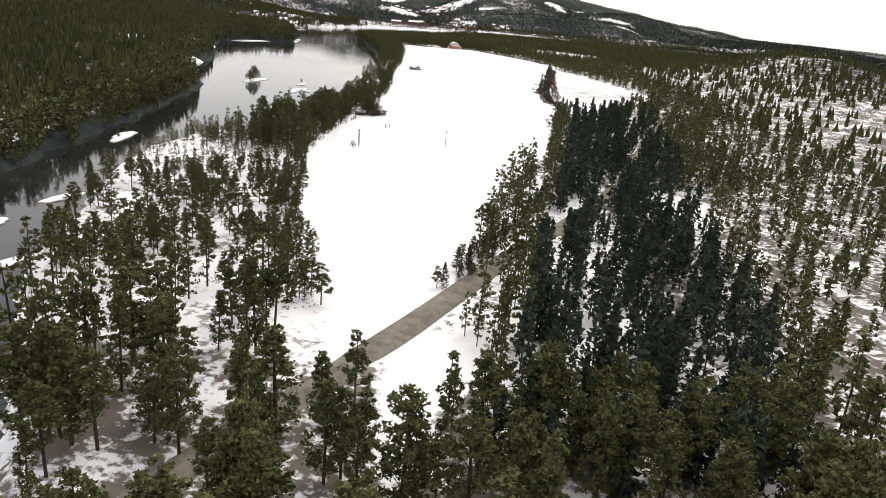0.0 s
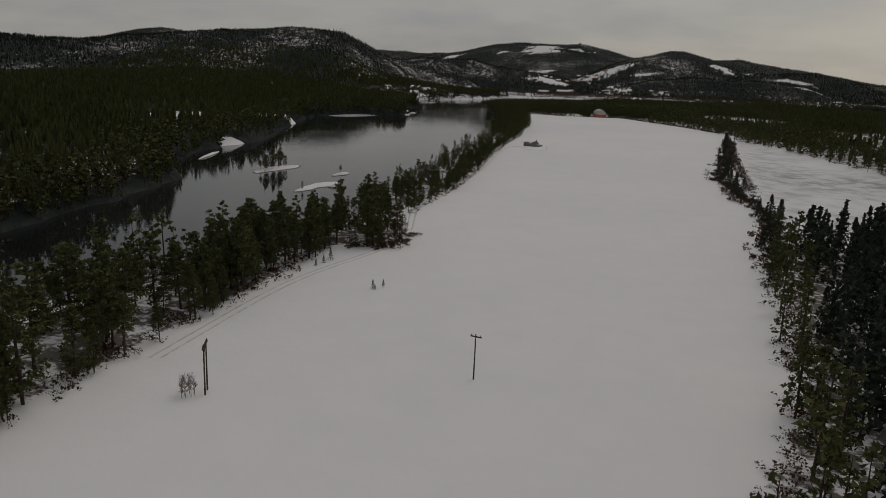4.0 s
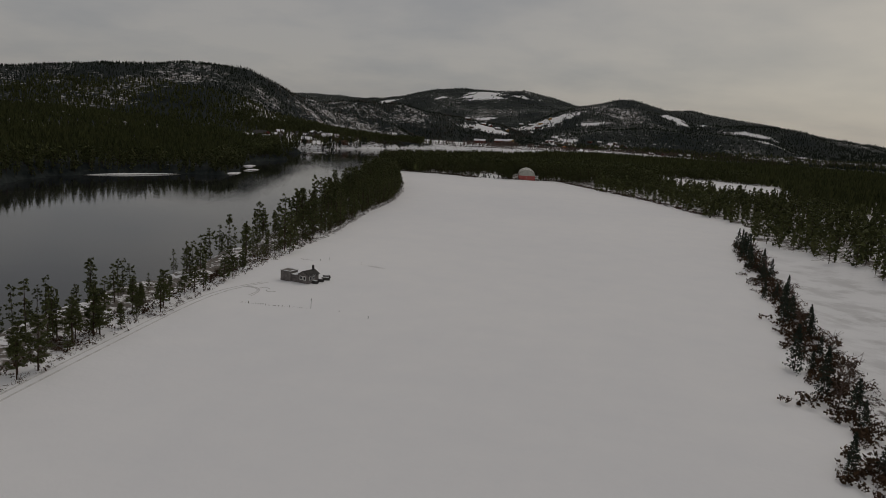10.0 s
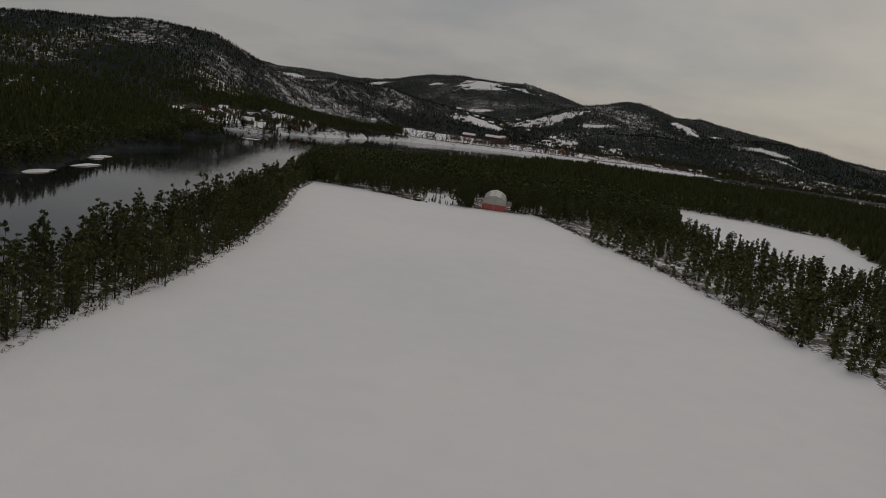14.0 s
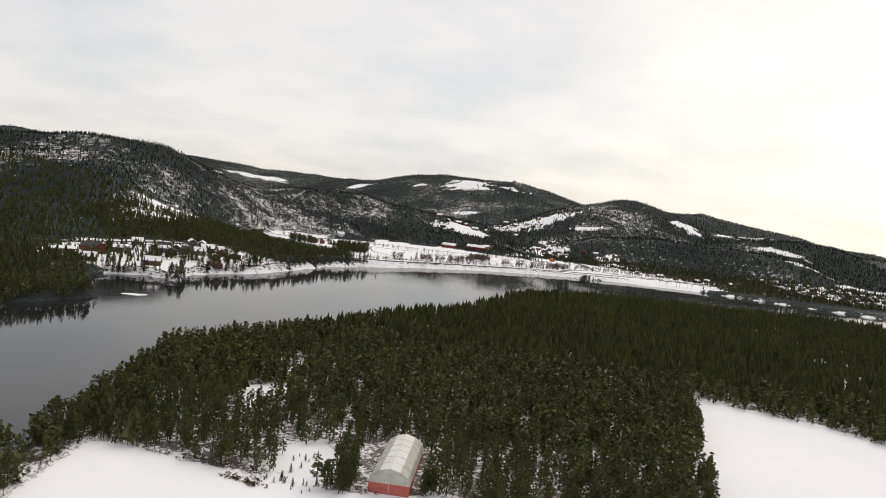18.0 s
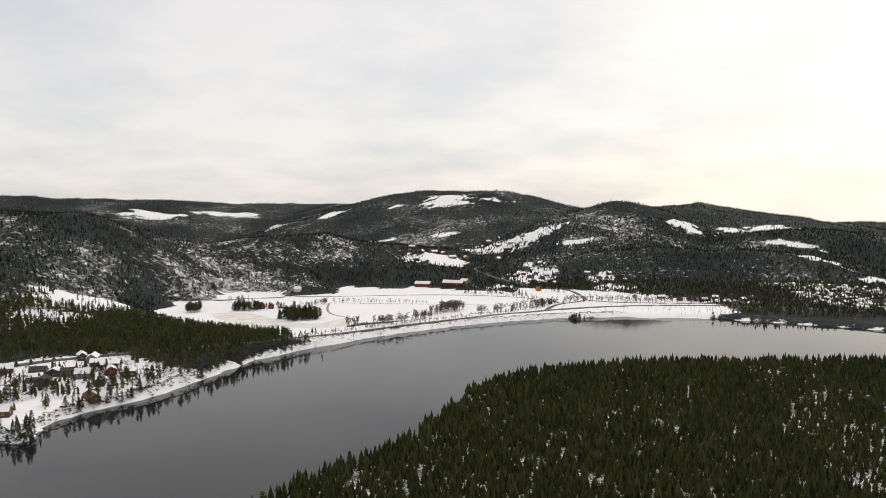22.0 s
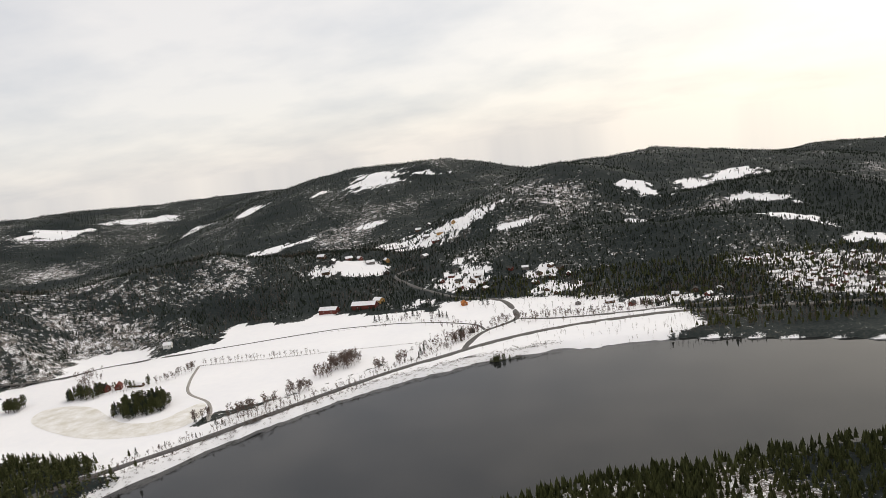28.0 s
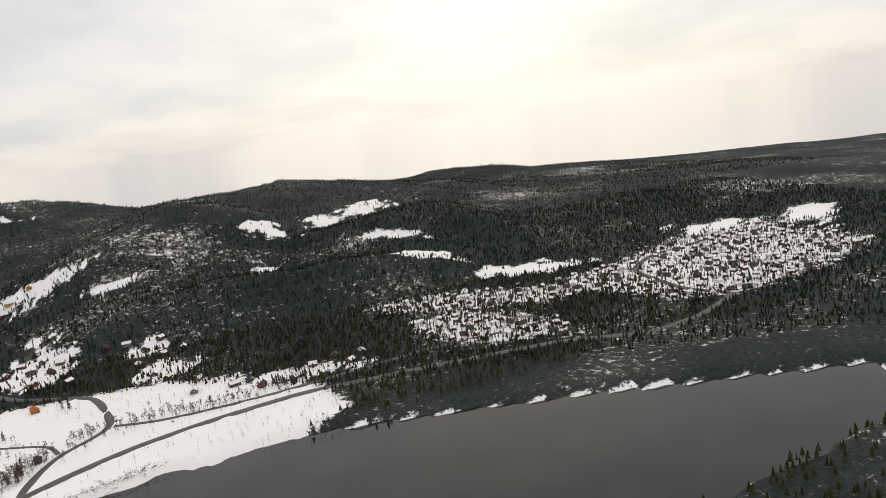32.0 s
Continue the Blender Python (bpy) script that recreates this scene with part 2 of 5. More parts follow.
M_POND = simple("slushy_pond_ice", (0.58, 0.55, 0.47), (0.86, 0.86, 0.86), 0.09, 0.5, objspace=False)
M_DARKBOARD = simple("dark_stained_boards", (0.035, 0.033, 0.034), (0.09, 0.085, 0.085), 1.0, 0.8)
M_WINDOW, nt, b = material("window_glass", 0.08)
b.inputs["Base Color"].default_value = (0.02, 0.024, 0.03, 1)
M_POLE = simple("creosoted_pole_wood", (0.04, 0.03, 0.022), (0.10, 0.075, 0.055), 2.0, 0.9)
M_STEEL = simple("galvanised_steel", (0.25, 0.25, 0.26), (0.42, 0.42, 0.43), 3.0, 0.45, 0.8)
M_STONE = simple("granite_shore_stone", (0.12, 0.11, 0.10), (0.30, 0.28, 0.26), 0.8, 0.9, bump=0.4)

# ---- the lie of the land ----
WATER_Z = -3.0
# open river: the near bank upstream, round the wooded point, then the far bank back again
NEAR_BANK = [(-20, -120), (-34, 40), (-50, 78), (-64, 100), (-76, 140), (-88, 180), (-84, 225), (-68, 250), (-62, 290), (-60, 340), (-66, 420), (-72, 480), (-76, 560), (-86, 640), 
    (-96, 700), (-112, 780), (-126, 840), (-134, 890), (-150, 945), (-160, 980), (-150, 1022), (-133, 1048), (-118, 1100), (-100, 1150), (-74, 1200), (-60, 1260), (-52, 1320), (-22, 1380), (70, 1430), (200, 1462), 
    (330, 1480), (480, 1500)]
FAR_BANK = [(520, 1560), (330, 1640), (180, 1690), (60, 1690), (6, 1676), (-45, 1650), (-100, 1612), (-150, 1562), (-190, 1512), (-222, 1462), (-248, 1410), (-254, 1350), (-262, 1297), (-274, 1267), (-286, 1245), 
    (-290, 1218), (-272, 1187), (-288, 1184), (-307, 1196), (-331, 1179), (-331, 1160), (-304, 1119), (-298, 1095), (-270, 1085), (-285, 1040), (-270, 1000), (-232, 960), (-236, 900), (-200, 810), (-190, 775), (-222, 760), (-242, 702), (-221, 626),
    (-196, 560), (-174, 492), (-171, 440), (-154, 388), (-131, 360), (-124, 330), (-117, 285), (-112, 246), (-108, 205), (-104, 160), (-95, 100), (-80, -120)]
RIVER = NEAR_BANK + FAR_BANK
FIELD = [(-11, 91), (-23, 112), (-34, 148), (-39, 172), (-44.5, 211), (-44, 266), (-46, 284), (-37, 286), (-36, 300), (-44, 324), (-43.5, 370), (-47, 413), (-50, 438), (-54, 478), (-57.5, 535), (-60, 590), (-66, 640), (-69, 690), (-79, 740), (-94, 794), (-108, 838), (-115, 875), (-90, 873), (-66, 872), (-38, 872), (-12, 882), (14, 829), (40, 777), (71, 690), (55, 601), (47, 522), (42, 443), (40, 384), (30, 304), (24, 241), (10, 192), (3, 150), (0, 120)]
MARSH = [(66, 650), (90, 560), (104, 470), (92, 410), (74, 392), (56, 330), (44, 332), (42, 380), (50, 440), (54, 520), (60, 600)]
EASTFIELD = [(67, 1042), (117, 1024), (149, 1000), (140, 905), (132, 862), (104, 825), (90, 848), (74, 870), (57, 884), (58, 930), (62, 980)]
FARFIELD = [(-215, 1590), (-150, 1628), (-98, 1682), (-30, 1722), (20, 1748), (70, 1790), (60, 1815), (13, 1830), (-50, 1870), (-131, 1886), (-149, 1881), (-236, 1920), (-240, 1878), (-336, 1902),
            (-318, 1824), (-372, 1766), (-418, 1819), (-470, 1795), (-450, 1720), (-480, 1690), (-470, 1620), (-380, 1545), (-280, 1530), (-225, 1560)]
VILLAGE = [(-400, 1185), (-335, 1182), (-285, 1188), (-288, 1240), (-262, 1298), (-258, 1335), (-305, 1352), (-340, 1358), (-390, 1330), (-436, 1280)]
# ridges: lines of hilltops as (x, y, height), and how far their slopes reach
RIDGES = [
    ([(-450, 1900, 41), (-640, 1720, 118), (-900, 1650, 102), (-1200, 1450, 71), (-1550, 1100, 85), (-1900, 500, 80)], 330),
    ([(-1750, 2700, 156), (-1250, 3150, 129), (-900, 3350, 118), (-620, 3150, 119), (-420, 2950, 162), (-200, 2850, 154), (0, 2800, 100), (290, 2760, 119), (560, 2650, 68), (800, 2500, 33), (1050, 2300, 28), (1300, 2000, 15), (1450, 1500, 10), (1500, 800, 10)], 520),
    ([(-520, 1900, 62), (-430, 2050, 58), (-330, 2120, 40)], 170),
    ([(-310, 2080, 34), (-250, 2160, 34)], 110),
    ([(20, 2330, 92), (90, 2400, 112)], 230),
    ([(330, 2250, 61), (430, 2300, 66)], 190),
    ([(-10, 2075, 30), (120, 2085, 42), (260, 2080, 42), (360, 2070, 36)], 75),
    ([(150, 440, 26), (230, 560, 30), (300, 760, 24)], 110),
    ([(-420, 430, 8), (-520, 800, 16), (-620, 1150, 22)], 200),
    ([(560, 3180, 39), (800, 3150, 62), (1000, 3040, 30)], 330),
]


def inside(poly, x, y):
    """Which points lie in a polygon, and how far each is from its outline."""
    x, y = np.asarray(x, float), np.asarray(y, float)
    ins = np.zeros(x.shape, bool)
    d2 = np.full(x.shape, 1e12)
    for (x0, y0), (x1, y1) in zip(poly, poly[1:] + poly[:1]):
        cross = (y0 > y) != (y1 > y)
        with np.errstate(divide="ignore", invalid="ignore"):
            xi = (x1 - x0) * (y - y0) / ((y1 - y0) if y1 != y0 else 1e-9) + x0
        ins ^= cross & (x < xi)
        t = np.clip(((x - x0) * (x1 - x0) + (y - y0) * (y1 - y0)) / max((x1 - x0) ** 2 + (y1 - y0) ** 2, 1e-9), 0, 1)
        d2 = np.minimum(d2, (x - x0 - t * (x1 - x0)) ** 2 + (y - y0 - t * (y1 - y0)) ** 2)
    return ins, np.sqrt(d2)


def signed(poly, x, y):
    """Distance to the outline, negative inside."""
    ins, d = inside(poly, x, y)
    return np.where(ins, -d, d)


def along(line, x, y):
    """Distance to an open line of (x, y, value) points, and the value at the nearest point."""
    best, val = np.full(np.shape(x), 1e12), np.zeros(np.shape(x))
    for (x0, y0, v0), (x1, y1, v1) in zip(line, line[1:]):
        t = np.clip(((x - x0) * (x1 - x0) + (y - y0) * (y1 - y0)) / max((x1 - x0) ** 2 + (y1 - y0) ** 2, 1e-9), 0, 1)
        d = (x - x0 - t * (x1 - x0)) ** 2 + (y - y0 - t * (y1 - y0)) ** 2
        near = d < best
        best, val = np.where(near, d, best), np.where(near, v0 + t * (v1 - v0), val)
    return np.sqrt(best), val


def waves(x, y, scale, seed):
    """Smooth rolling noise from a handful of sine waves, about -1 to 1."""
    r = np.random.RandomState(seed)
    out = np.zeros(np.shape(x))
    for k in range(7):
        a, p = r.uniform(0, 2 * math.pi), r.uniform(0, 2 * math.pi)
        f = (0.6 + 0.45 * k) / scale
        out = out + np.sin((x * math.cos(a) + y * math.sin(a)) * f * 2 * math.pi + p + 0.8 * np.sin((y * math.cos(a) - x * math.sin(a)) * f * 3.1 + p)) / (1 + 0.5 * k)
    return out / 2.6


def smooth(a, b, v):
    t = np.clip((v - a) / (b - a), 0, 1)
    return t * t * (3 - 2 * t)


def height(x, y):
    x, y = np.asarray(x, float), np.asarray(y, float)
    h = np.zeros(x.shape)
    for line, reach in RIDGES:
        d, v = along(line, x, y)
        h = np.maximum(h, v * np.exp(-(d / reach) ** 2 * 1.3)) + 0.25 * np.minimum(h, v * np.exp(-(d / reach) ** 2 * 1.3))
    rough = smooth(10, 45, h)
    h = h + rough * (7 * waves(x, y, 330, 3) + 3.0 * waves(x, y, 110, 5))
    # behind the outer hills the land falls away
    outer = np.hypot((x + 150) / 1.0, y - 900)
    far = smooth(2650, 4000, outer)
    h = h * (1 - far) - 700 * far
    flat = np.minimum(np.minimum(signed(FIELD, x, y), signed(MARSH, x, y)), np.minimum(signed(EASTFIELD, x, y), signed(FARFIELD, x, y)))
    woods = smooth(0, 14, flat)
    h = h * (0.35 * smooth(-10, 70, flat) + 0.65 * smooth(0, 190, flat)) + woods * (0.5 + 0.5 * waves(x, y, 60, 8) + 0.35 * waves(x, y, 17, 9))
    h = h - 0.9 * (1 - smooth(-8, 6, signed(MARSH, x, y)))
    dr = signed(RIVER, x, y) + 2.5 * waves(x, y, 40, 21) + 1.2 * waves(x, y, 13, 22)
    bank = smooth(-4, 5, dr)
    return h * bank + (-7.0) * (1 - bank)


# ---- mesh helpers ----
def mesh_from(name, verts, faces, mats, face_mat=None, smooth_shade=False):
    me = bpy.data.meshes.new(name)
    me.from_pydata([tuple(v) for v in verts], [], [tuple(f) for f in faces])
    for m in mats:
        me.materials.append(m)
    if face_mat is not None:
        me.polygons.foreach_set("material_index", np.asarray(face_mat, np.int32))
    if smooth_shade:
        me.polygons.foreach_set("use_smooth", np.ones(len(me.polygons), bool))
    me.update()
    return me


def part(name, bm, mat, parent, label=""):
    """Links a bmesh as one mesh object under a thing or a part."""
    me = bpy.data.meshes.new(name)
    bm.to_mesh(me)
    bm.free()
    me.materials.append(mat)
    ob = new(name, me)
    ob.parent = parent
    return tagged(ob, label)


def thing(name, x, y, z, turn, label, category, group="", kind=""):
    ob = new(name)
    ob.matrix_basis = pose(x, y, z, 0, 0, turn)
    return tagged(ob, label, category, group, kind)


def box(bm, cx, cy, cz, sx, sy, sz, m=None, bevel=0.0):
    """A box centred at (cx, cy), standing on cz."""
    r = bmesh.ops.create_cube(bm, size=1.0)
    mat = Matrix.Translation((cx, cy, cz + sz / 2)) @ Matrix.Diagonal((sx, sy, sz, 1))
    bmesh.ops.transform(bm, matrix=(m @ mat) if m else mat, verts=r["verts"])
    if bevel:
        es = list({e for vert in r["verts"] for e in vert.link_edges})
        bmesh.ops.bevel(bm, geom=es, offset=bevel, segments=1, affect="EDGES")
    return bm


def boxes(*specs, bevel=0.0):
    bm = bmesh.new()
    for s in specs:
        box(bm, *s, bevel=bevel)
    return bm


def tube(bm, p0, p1, r0, r1, n=8):
    p0, p1 = Vector(p0), Vector(p1)
    d = p1 - p0
    r = bmesh.ops.create_cone(bm, cap_ends=True, segments=n, radius1=r0, radius2=max(r1, 1e-4), depth=d.length)
    bmesh.ops.transform(bm, matrix=Matrix.Translation((p0 + p1) / 2) @ d.to_track_quat("Z", "Y").to_matrix().to_4x4(), verts=r["verts"])
    return bm


def prism(bm, profile, y0, y1, axis="y"):
    """An (x, z) outline drawn out from y0 to y1."""
    a = [bm.verts.new((p[0], y0, p[1])) for p in profile]
    b2 = [bm.verts.new((p[0], y1, p[1])) for p in profile]
    n = len(profile)
    bm.faces.new(a)
    bm.faces.new(b2[::-1])
    for i in range(n):
        bm.faces.new((a[(i + 1) % n], a[i], b2[i], b2[(i + 1) % n]))
    bmesh.ops.recalc_face_normals(bm, faces=bm.faces[:])
    return bm


def ground_z(x, y):
    return float(height(np.array([x]), np.array([y]))[0])


# ---- where the woods stand ----
# snowy openings in the woods: x, y, half length, half width, turn
FELLED = [(-332, 2714, 58, 62, 13), (-369, 2692, 40, 26, 14), (-209, 2710, 46, 12, 9), (-650, 2714, 28, 50, 23), (-463, 2681, 20, 10, 18), (-1225, 2788, 70, 40, 36), (-1057, 2977, 105, 24, 30),
          (-839, 2815, 44, 60, 27), (-459, 2346, 61, 18, 21), (-275, 2410, 22, 10, 14), (387, 2417, 39, 70, -13), (199, 2302, 25, 29, -6), (219, 2279, 25, 18, -7), (307, 2375, 38, 32, -10), (369, 2180, 47, 10, -14),
          (373, 2083, 35, 23, -16), (7, 2168, 32, 8, 3), (183, 2170, 18, 8, -6), (-453, 1433, 29, 18, 34), (739, 1979, 47, 41, -39), (470, 2000, 80, 24, -22), (389, 2069, 28, 17, -18), (857, 1939, 32, 60, -45)]
HILL_FARMS = [(-109, 2222, 67, 37, 8), (-185, 2255, 54, 46, 11), (-60, 2014, 32, 60, 7), (-259, 2053, 21, 11, 17), (-452, 2344, 62, 18, 24), (44, 1994, 26, 18, 4), (96, 1850, 40, 26, -6), (-97, 1918, 26, 16, 8), (180, 1826, 44, 18, -8), (60, 1930, 30, 24, 0)]
MEADOWS = [(-214, 2078, 36, 28, 8), (-466, 1496, 44, 40, 34), (-250, 546, 40, 18, 85), (-226, 607, 27, 12, 76), (-172, 464, 13, 3.5, 92)]
RIVER_CLEARINGS = [(50, 180, 9, 20, 0), (-3.4, 80, 2.8, 13, -8), (70, 600, 12, 30, 0), (-56, 884, 8, 15, 12), (-95, 940, 6, 16, 20)]
# broken, rocky woods where snow shows between the trees: the same, and how much
ROCKY = [(-533, 1889, 132, 130, 34, 0.9), (-1013, 2525, 86, 93, 35, 0.8), (-372, 2004, 51, 55, 24, 1.0), (-353, 2376, 66, 90, 17, 0.8), (-1322, 2683, 100, 81, 40, 0.6), (50, 2290, 95, 62, 1, 0.7),
         (240, 2185, 120, 41, -8, 0.75), (-2, 2180, 91, 13, 3, 0.8), (-504, 1530, 44, 97, 33, 0.9), (-688, 1579, 76, 112, 40, 0.7), (-646, 1711, 54, 60, 34, 0.5), (-721, 1449, 119, 94, 38, 0.7),
         (-506, 1140, 56, 130, 39, 0.9), (-463, 1430, 44, 66, 27, 0.8), (-935, 1151, 62, 130, 45, 0.7), (-456, 927, 46, 110, 32, 0.8), (-895, 1465, 179, 68, 35, 0.55), (-876, 1216, 62, 130, 41, 0.7)]
ROCKY += [(-182, 2513, 118, 43, 9, 0.35), (656, 2456, 63, 130, -23, 0.7), (528, 2327, 37, 111, -20, 0.7), (1045, 2787, 170, 130, -30, 0.6), (1005, 2125, 149, 87, -44, 0.5), (179, 2160, 43, 30, -6, 0.5),
          (170, 2020, 41, 14, -4, 0.6), (-1050, 1900, 180, 200, 30, 0.5), (230, 560, 60, 150, 0, 0.8), (190, 330, 50, 90, 0, 0.7), (-540, 1760, 75, 60, 34, 1.0), (-471, 1832, 62, 55, 30, 1.0), (-390, 1835, 48, 42, 30, 0.8), (-475, 1737, 54, 40, 30, 0.9), (-600, 1930, 80, 70, 34, 1.0), (-440, 1950, 50, 50, 25, 0.9)]
CLEARINGS = [(*c, 0.93 if c[1] > 2700 else 0.8, 1.0) for c in FELLED] + [(*c, 0.98, 0.45) for c in MEADOWS] + [(*c, 0.95, 0.6) for c in RIVER_CLEARINGS] + [(*c, 0.58, 1.0) for c in HILL_FARMS]
TOWN = [(275, 1972), (340, 1965), (400, 1945), (480, 1925), (560, 1930), (640, 1960), (790, 1965), (800, 1920), (790, 1800), (690, 1750), (567, 1746), (522, 1774), (485, 1850), (426, 1858), (372, 1890), (300, 1940)]
NEAR_TOWN = [(298, 1886), (368, 1885), (413, 1790), (410, 1745), (340, 1765), (299, 1815)]


BELT_EDGE = [(-420, 1512), (-372, 1506), (-315, 1511), (-236, 1499), (-190, 1540), (-240, 1572), (-420, 1610)]
JUNCTION = [(-60, 1690), (60, 1690), (150, 1694), (190, 1720), (180, 1775), (140, 1812), (100, 1850), (60, 1880), (-70, 1905), (-60, 1840)]


def openness(x, y):
    """0 in closed forest, 1 on open ground."""
    flat = np.minimum(np.minimum(signed(FIELD, x, y), signed(MARSH, x, y)), np.minimum(signed(EASTFIELD, x, y), signed(FARFIELD, x, y)))
    o = 1 - smooth(0.5, 2.5, flat)
    o = np.maximum(o, 0.85 * (1 - smooth(-12, 10, signed(VILLAGE, x, y))))
    o = np.maximum(o, 0.5 * (1 - smooth(-25, 20, np.minimum(signed(TOWN, x, y), signed(NEAR_TOWN, x, y)))))
    o = np.maximum(o, 0.8 * (1 - smooth(-6, 14, signed(JUNCTION, x, y))))
    rim = np.where(y > 1215, signed(RIVER, x, y) + 2.0 * waves(x, y, 37, 33), 99)
    wide = np.where((y > 1490) & (x < 60), 5.0, np.where(x > 90, -6.0, -2.4))
    o = np.maximum(o, 0.96 * (1 - smooth(1.6, 4.0, rim - wide)))
    verge_d, _v = along([(-228, 1496, 0), (-177, 1553, 0), (-110, 1625, 0), (-32, 1704, 0), (29, 1745, 0)], x, y)
    o = np.maximum(o, 0.97 * (1 - smooth(18, 30, verge_d)))
    o = np.maximum(o, 0.97 * (1 - smooth(-2, 8, signed(BELT_EDGE, x, y) + 4 * waves(x, y, 23, 32))))
    w70, w23, w9 = waves(x, y, 70, 31), waves(x, y, 23, 32), waves(x, y, 9, 34)
    for cx, cy, a, b2, turn, bare, ragged in CLEARINGS:
        r = ellipse(x, y, cx, cy, a, b2, turn) + ragged * (0.55 * w70 + 0.45 * w23 + 0.35 * w9)
        o = np.maximum(o, bare * (1 - smooth(1.0 - 0.4 * ragged, 1.05 + 0.1 * ragged, r)))
    return o


def ellipse(x, y, cx, cy, a, b2, turn):
    c, s = math.cos(radians(turn)), math.sin(radians(turn))
    return np.hypot(((x - cx) * c + (y - cy) * s) / a, (-(x - cx) * s + (y - cy) * c) / b2)


def rockiness(x, y):
    """How broken the woods are by rock and snow, 0 to 1."""
    k = np.zeros(np.shape(x))
    w = 0.45 * waves(x, y, 120, 35) + 0.35 * waves(x, y, 37, 36)
    for cx, cy, a, b2, turn, much in ROCKY:
        k = np.maximum(k, much * (1 - smooth(0.55, 1.25, ellipse(x, y, cx, cy, a, b2, turn) + w)))
    return k


ROADS = {  # centre lines and widths
    "road": ([(-45, 20), (-21, 62), (-14, 77), (-9, 88), (-3, 101), (2, 114), (7, 126), (16, 143), (33, 179), (43, 207), (59, 262), (83, 338), (107, 412), (128, 470), (160, 540)], 1.9, M_FORESTROAD),
    "highway": ([(-470, 1200), (-429, 1253), (-388, 1322), (-338, 1362), (-292, 1412), (-246, 1468), (-214, 1501), (-188, 1533), (-162, 1562), (-126, 1608), (-104, 1631), (-69, 1664), (-22, 1702), (0, 1721), (44, 1746), (95, 1760), (170, 1772), (320, 1750), (385, 1738), (446, 1706)], 6.5, M_ROAD),
    "side_road": ([(-21, 1706), (-19, 1735), (-8, 1770), (16, 1792), (26, 1806), (14, 1860), (3, 1893), (-30, 1912), (-63, 1930), (-117, 1986), (-150, 2030), (-164, 2051), (-140, 2100)], 4.6, M_ROAD),
    "slip_road": ([(26, 1806), (56, 1793), (95, 1788), (140, 1786), (200, 1792), (280, 1802), (400, 1800)], 4.0, M_ROAD),
    "farm_track": ([(-8, 1772), (-16, 1796), (-64, 1823), (-117, 1836), (-180, 1837), (-231, 1824), (-279, 1808), (-326, 1795), (-373, 1776), (-428, 1762), (-456, 1722), (-500, 1690)], 2.8, M_ROAD),
    "town_road": ([(446, 1706), (505, 1715), (567, 1746), (545, 1790), (551, 1889), (600, 1930), (760, 1950)], 6.0, M_ROAD),
    "stream_bed": ([(-299, 1733), (-296, 1724), (-287, 1693), (-271, 1654), (-258, 1637), (-234, 1623), (-223, 1605), (-206, 1566)], 2.2, M_GRAVEL),
}


# ---- ground: one sheet out to the hills ----
def spaced(stops):
    out = []
    for (a, step), (b2, _) in zip(stops, stops[1:]):
        out += list(np.arange(a, b2, step))
    return np.array(out + [stops[-1][0]])


gx = spaced([(-4300, 160), (-2000, 24), (-900, 10), (-330, 6), (-160, 4), (110, 7), (300, 10), (700, 24), (1700, 160), (4300, 1)])
gy = spaced([(-1500, 160), (-200, 20), (20, 5), (900, 7), (1260, 10), (1950, 12), (2900, 25), (3300, 60), (4000, 160), (5600, 1)])
GX, GY = np.meshgrid(gx, gy)
GZ = height(GX, GY)
nx, ny = len(gx), len(gy)
idx = np.arange(nx * ny).reshape(ny, nx)
quads = np.stack([idx[:-1, :-1], idx[:-1, 1:], idx[1:, 1:], idx[1:, :-1]], -1).reshape(-1, 4)
me = bpy.data.meshes.new("ground")
me.vertices.add(nx * ny)
me.vertices.foreach_set("co", np.stack([GX, GY, GZ], -1).astype(np.float32).ravel())
me.loops.add(quads.size)
me.loops.foreach_set("vertex_index", quads.astype(np.int32).ravel())
me.polygons.add(len(quads))
me.polygons.foreach_set("loop_start", np.arange(0, quads.size, 4, dtype=np.int32))
me.polygons.foreach_set("use_smooth", np.ones(len(quads), bool))
me.update(calc_edges=True)
me.materials.append(M_GROUND)
OPEN = openness(GX, GY)
flat_d = np.minimum(np.abs(signed(FIELD, GX, GY)), 999)
cover = np.zeros((nx * ny, 4), np.float32)
dist_path = np.hypot(np.maximum(np.abs(GX + 10) - 60, 0), np.maximum(np.maximum(-GY, GY - 1350), 0))
cover[:, 0] = ((1 - OPEN) * 0.9).ravel()
cover[:, 1] = (1 - smooth(-6, 8, signed(MARSH, GX, GY))).ravel()
# weight of the painted crowns and shade in closed woods
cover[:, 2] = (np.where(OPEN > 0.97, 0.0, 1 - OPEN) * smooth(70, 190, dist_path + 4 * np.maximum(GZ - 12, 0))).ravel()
DR = signed(RIVER, GX, GY)
# wooded far bank painted dark, standing in for overhanging trees and their shade
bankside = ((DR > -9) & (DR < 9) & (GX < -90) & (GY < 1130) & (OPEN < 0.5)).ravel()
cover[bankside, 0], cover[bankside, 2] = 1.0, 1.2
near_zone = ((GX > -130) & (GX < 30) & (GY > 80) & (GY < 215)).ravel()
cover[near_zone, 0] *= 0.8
# ground between trees across the river darkened, standing in for crowns and shade
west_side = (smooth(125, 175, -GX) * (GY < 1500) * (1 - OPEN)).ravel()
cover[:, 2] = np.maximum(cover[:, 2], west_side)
cover[:, 3] = rockiness(GX, GY).ravel()
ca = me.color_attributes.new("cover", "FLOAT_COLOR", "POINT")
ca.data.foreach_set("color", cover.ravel())
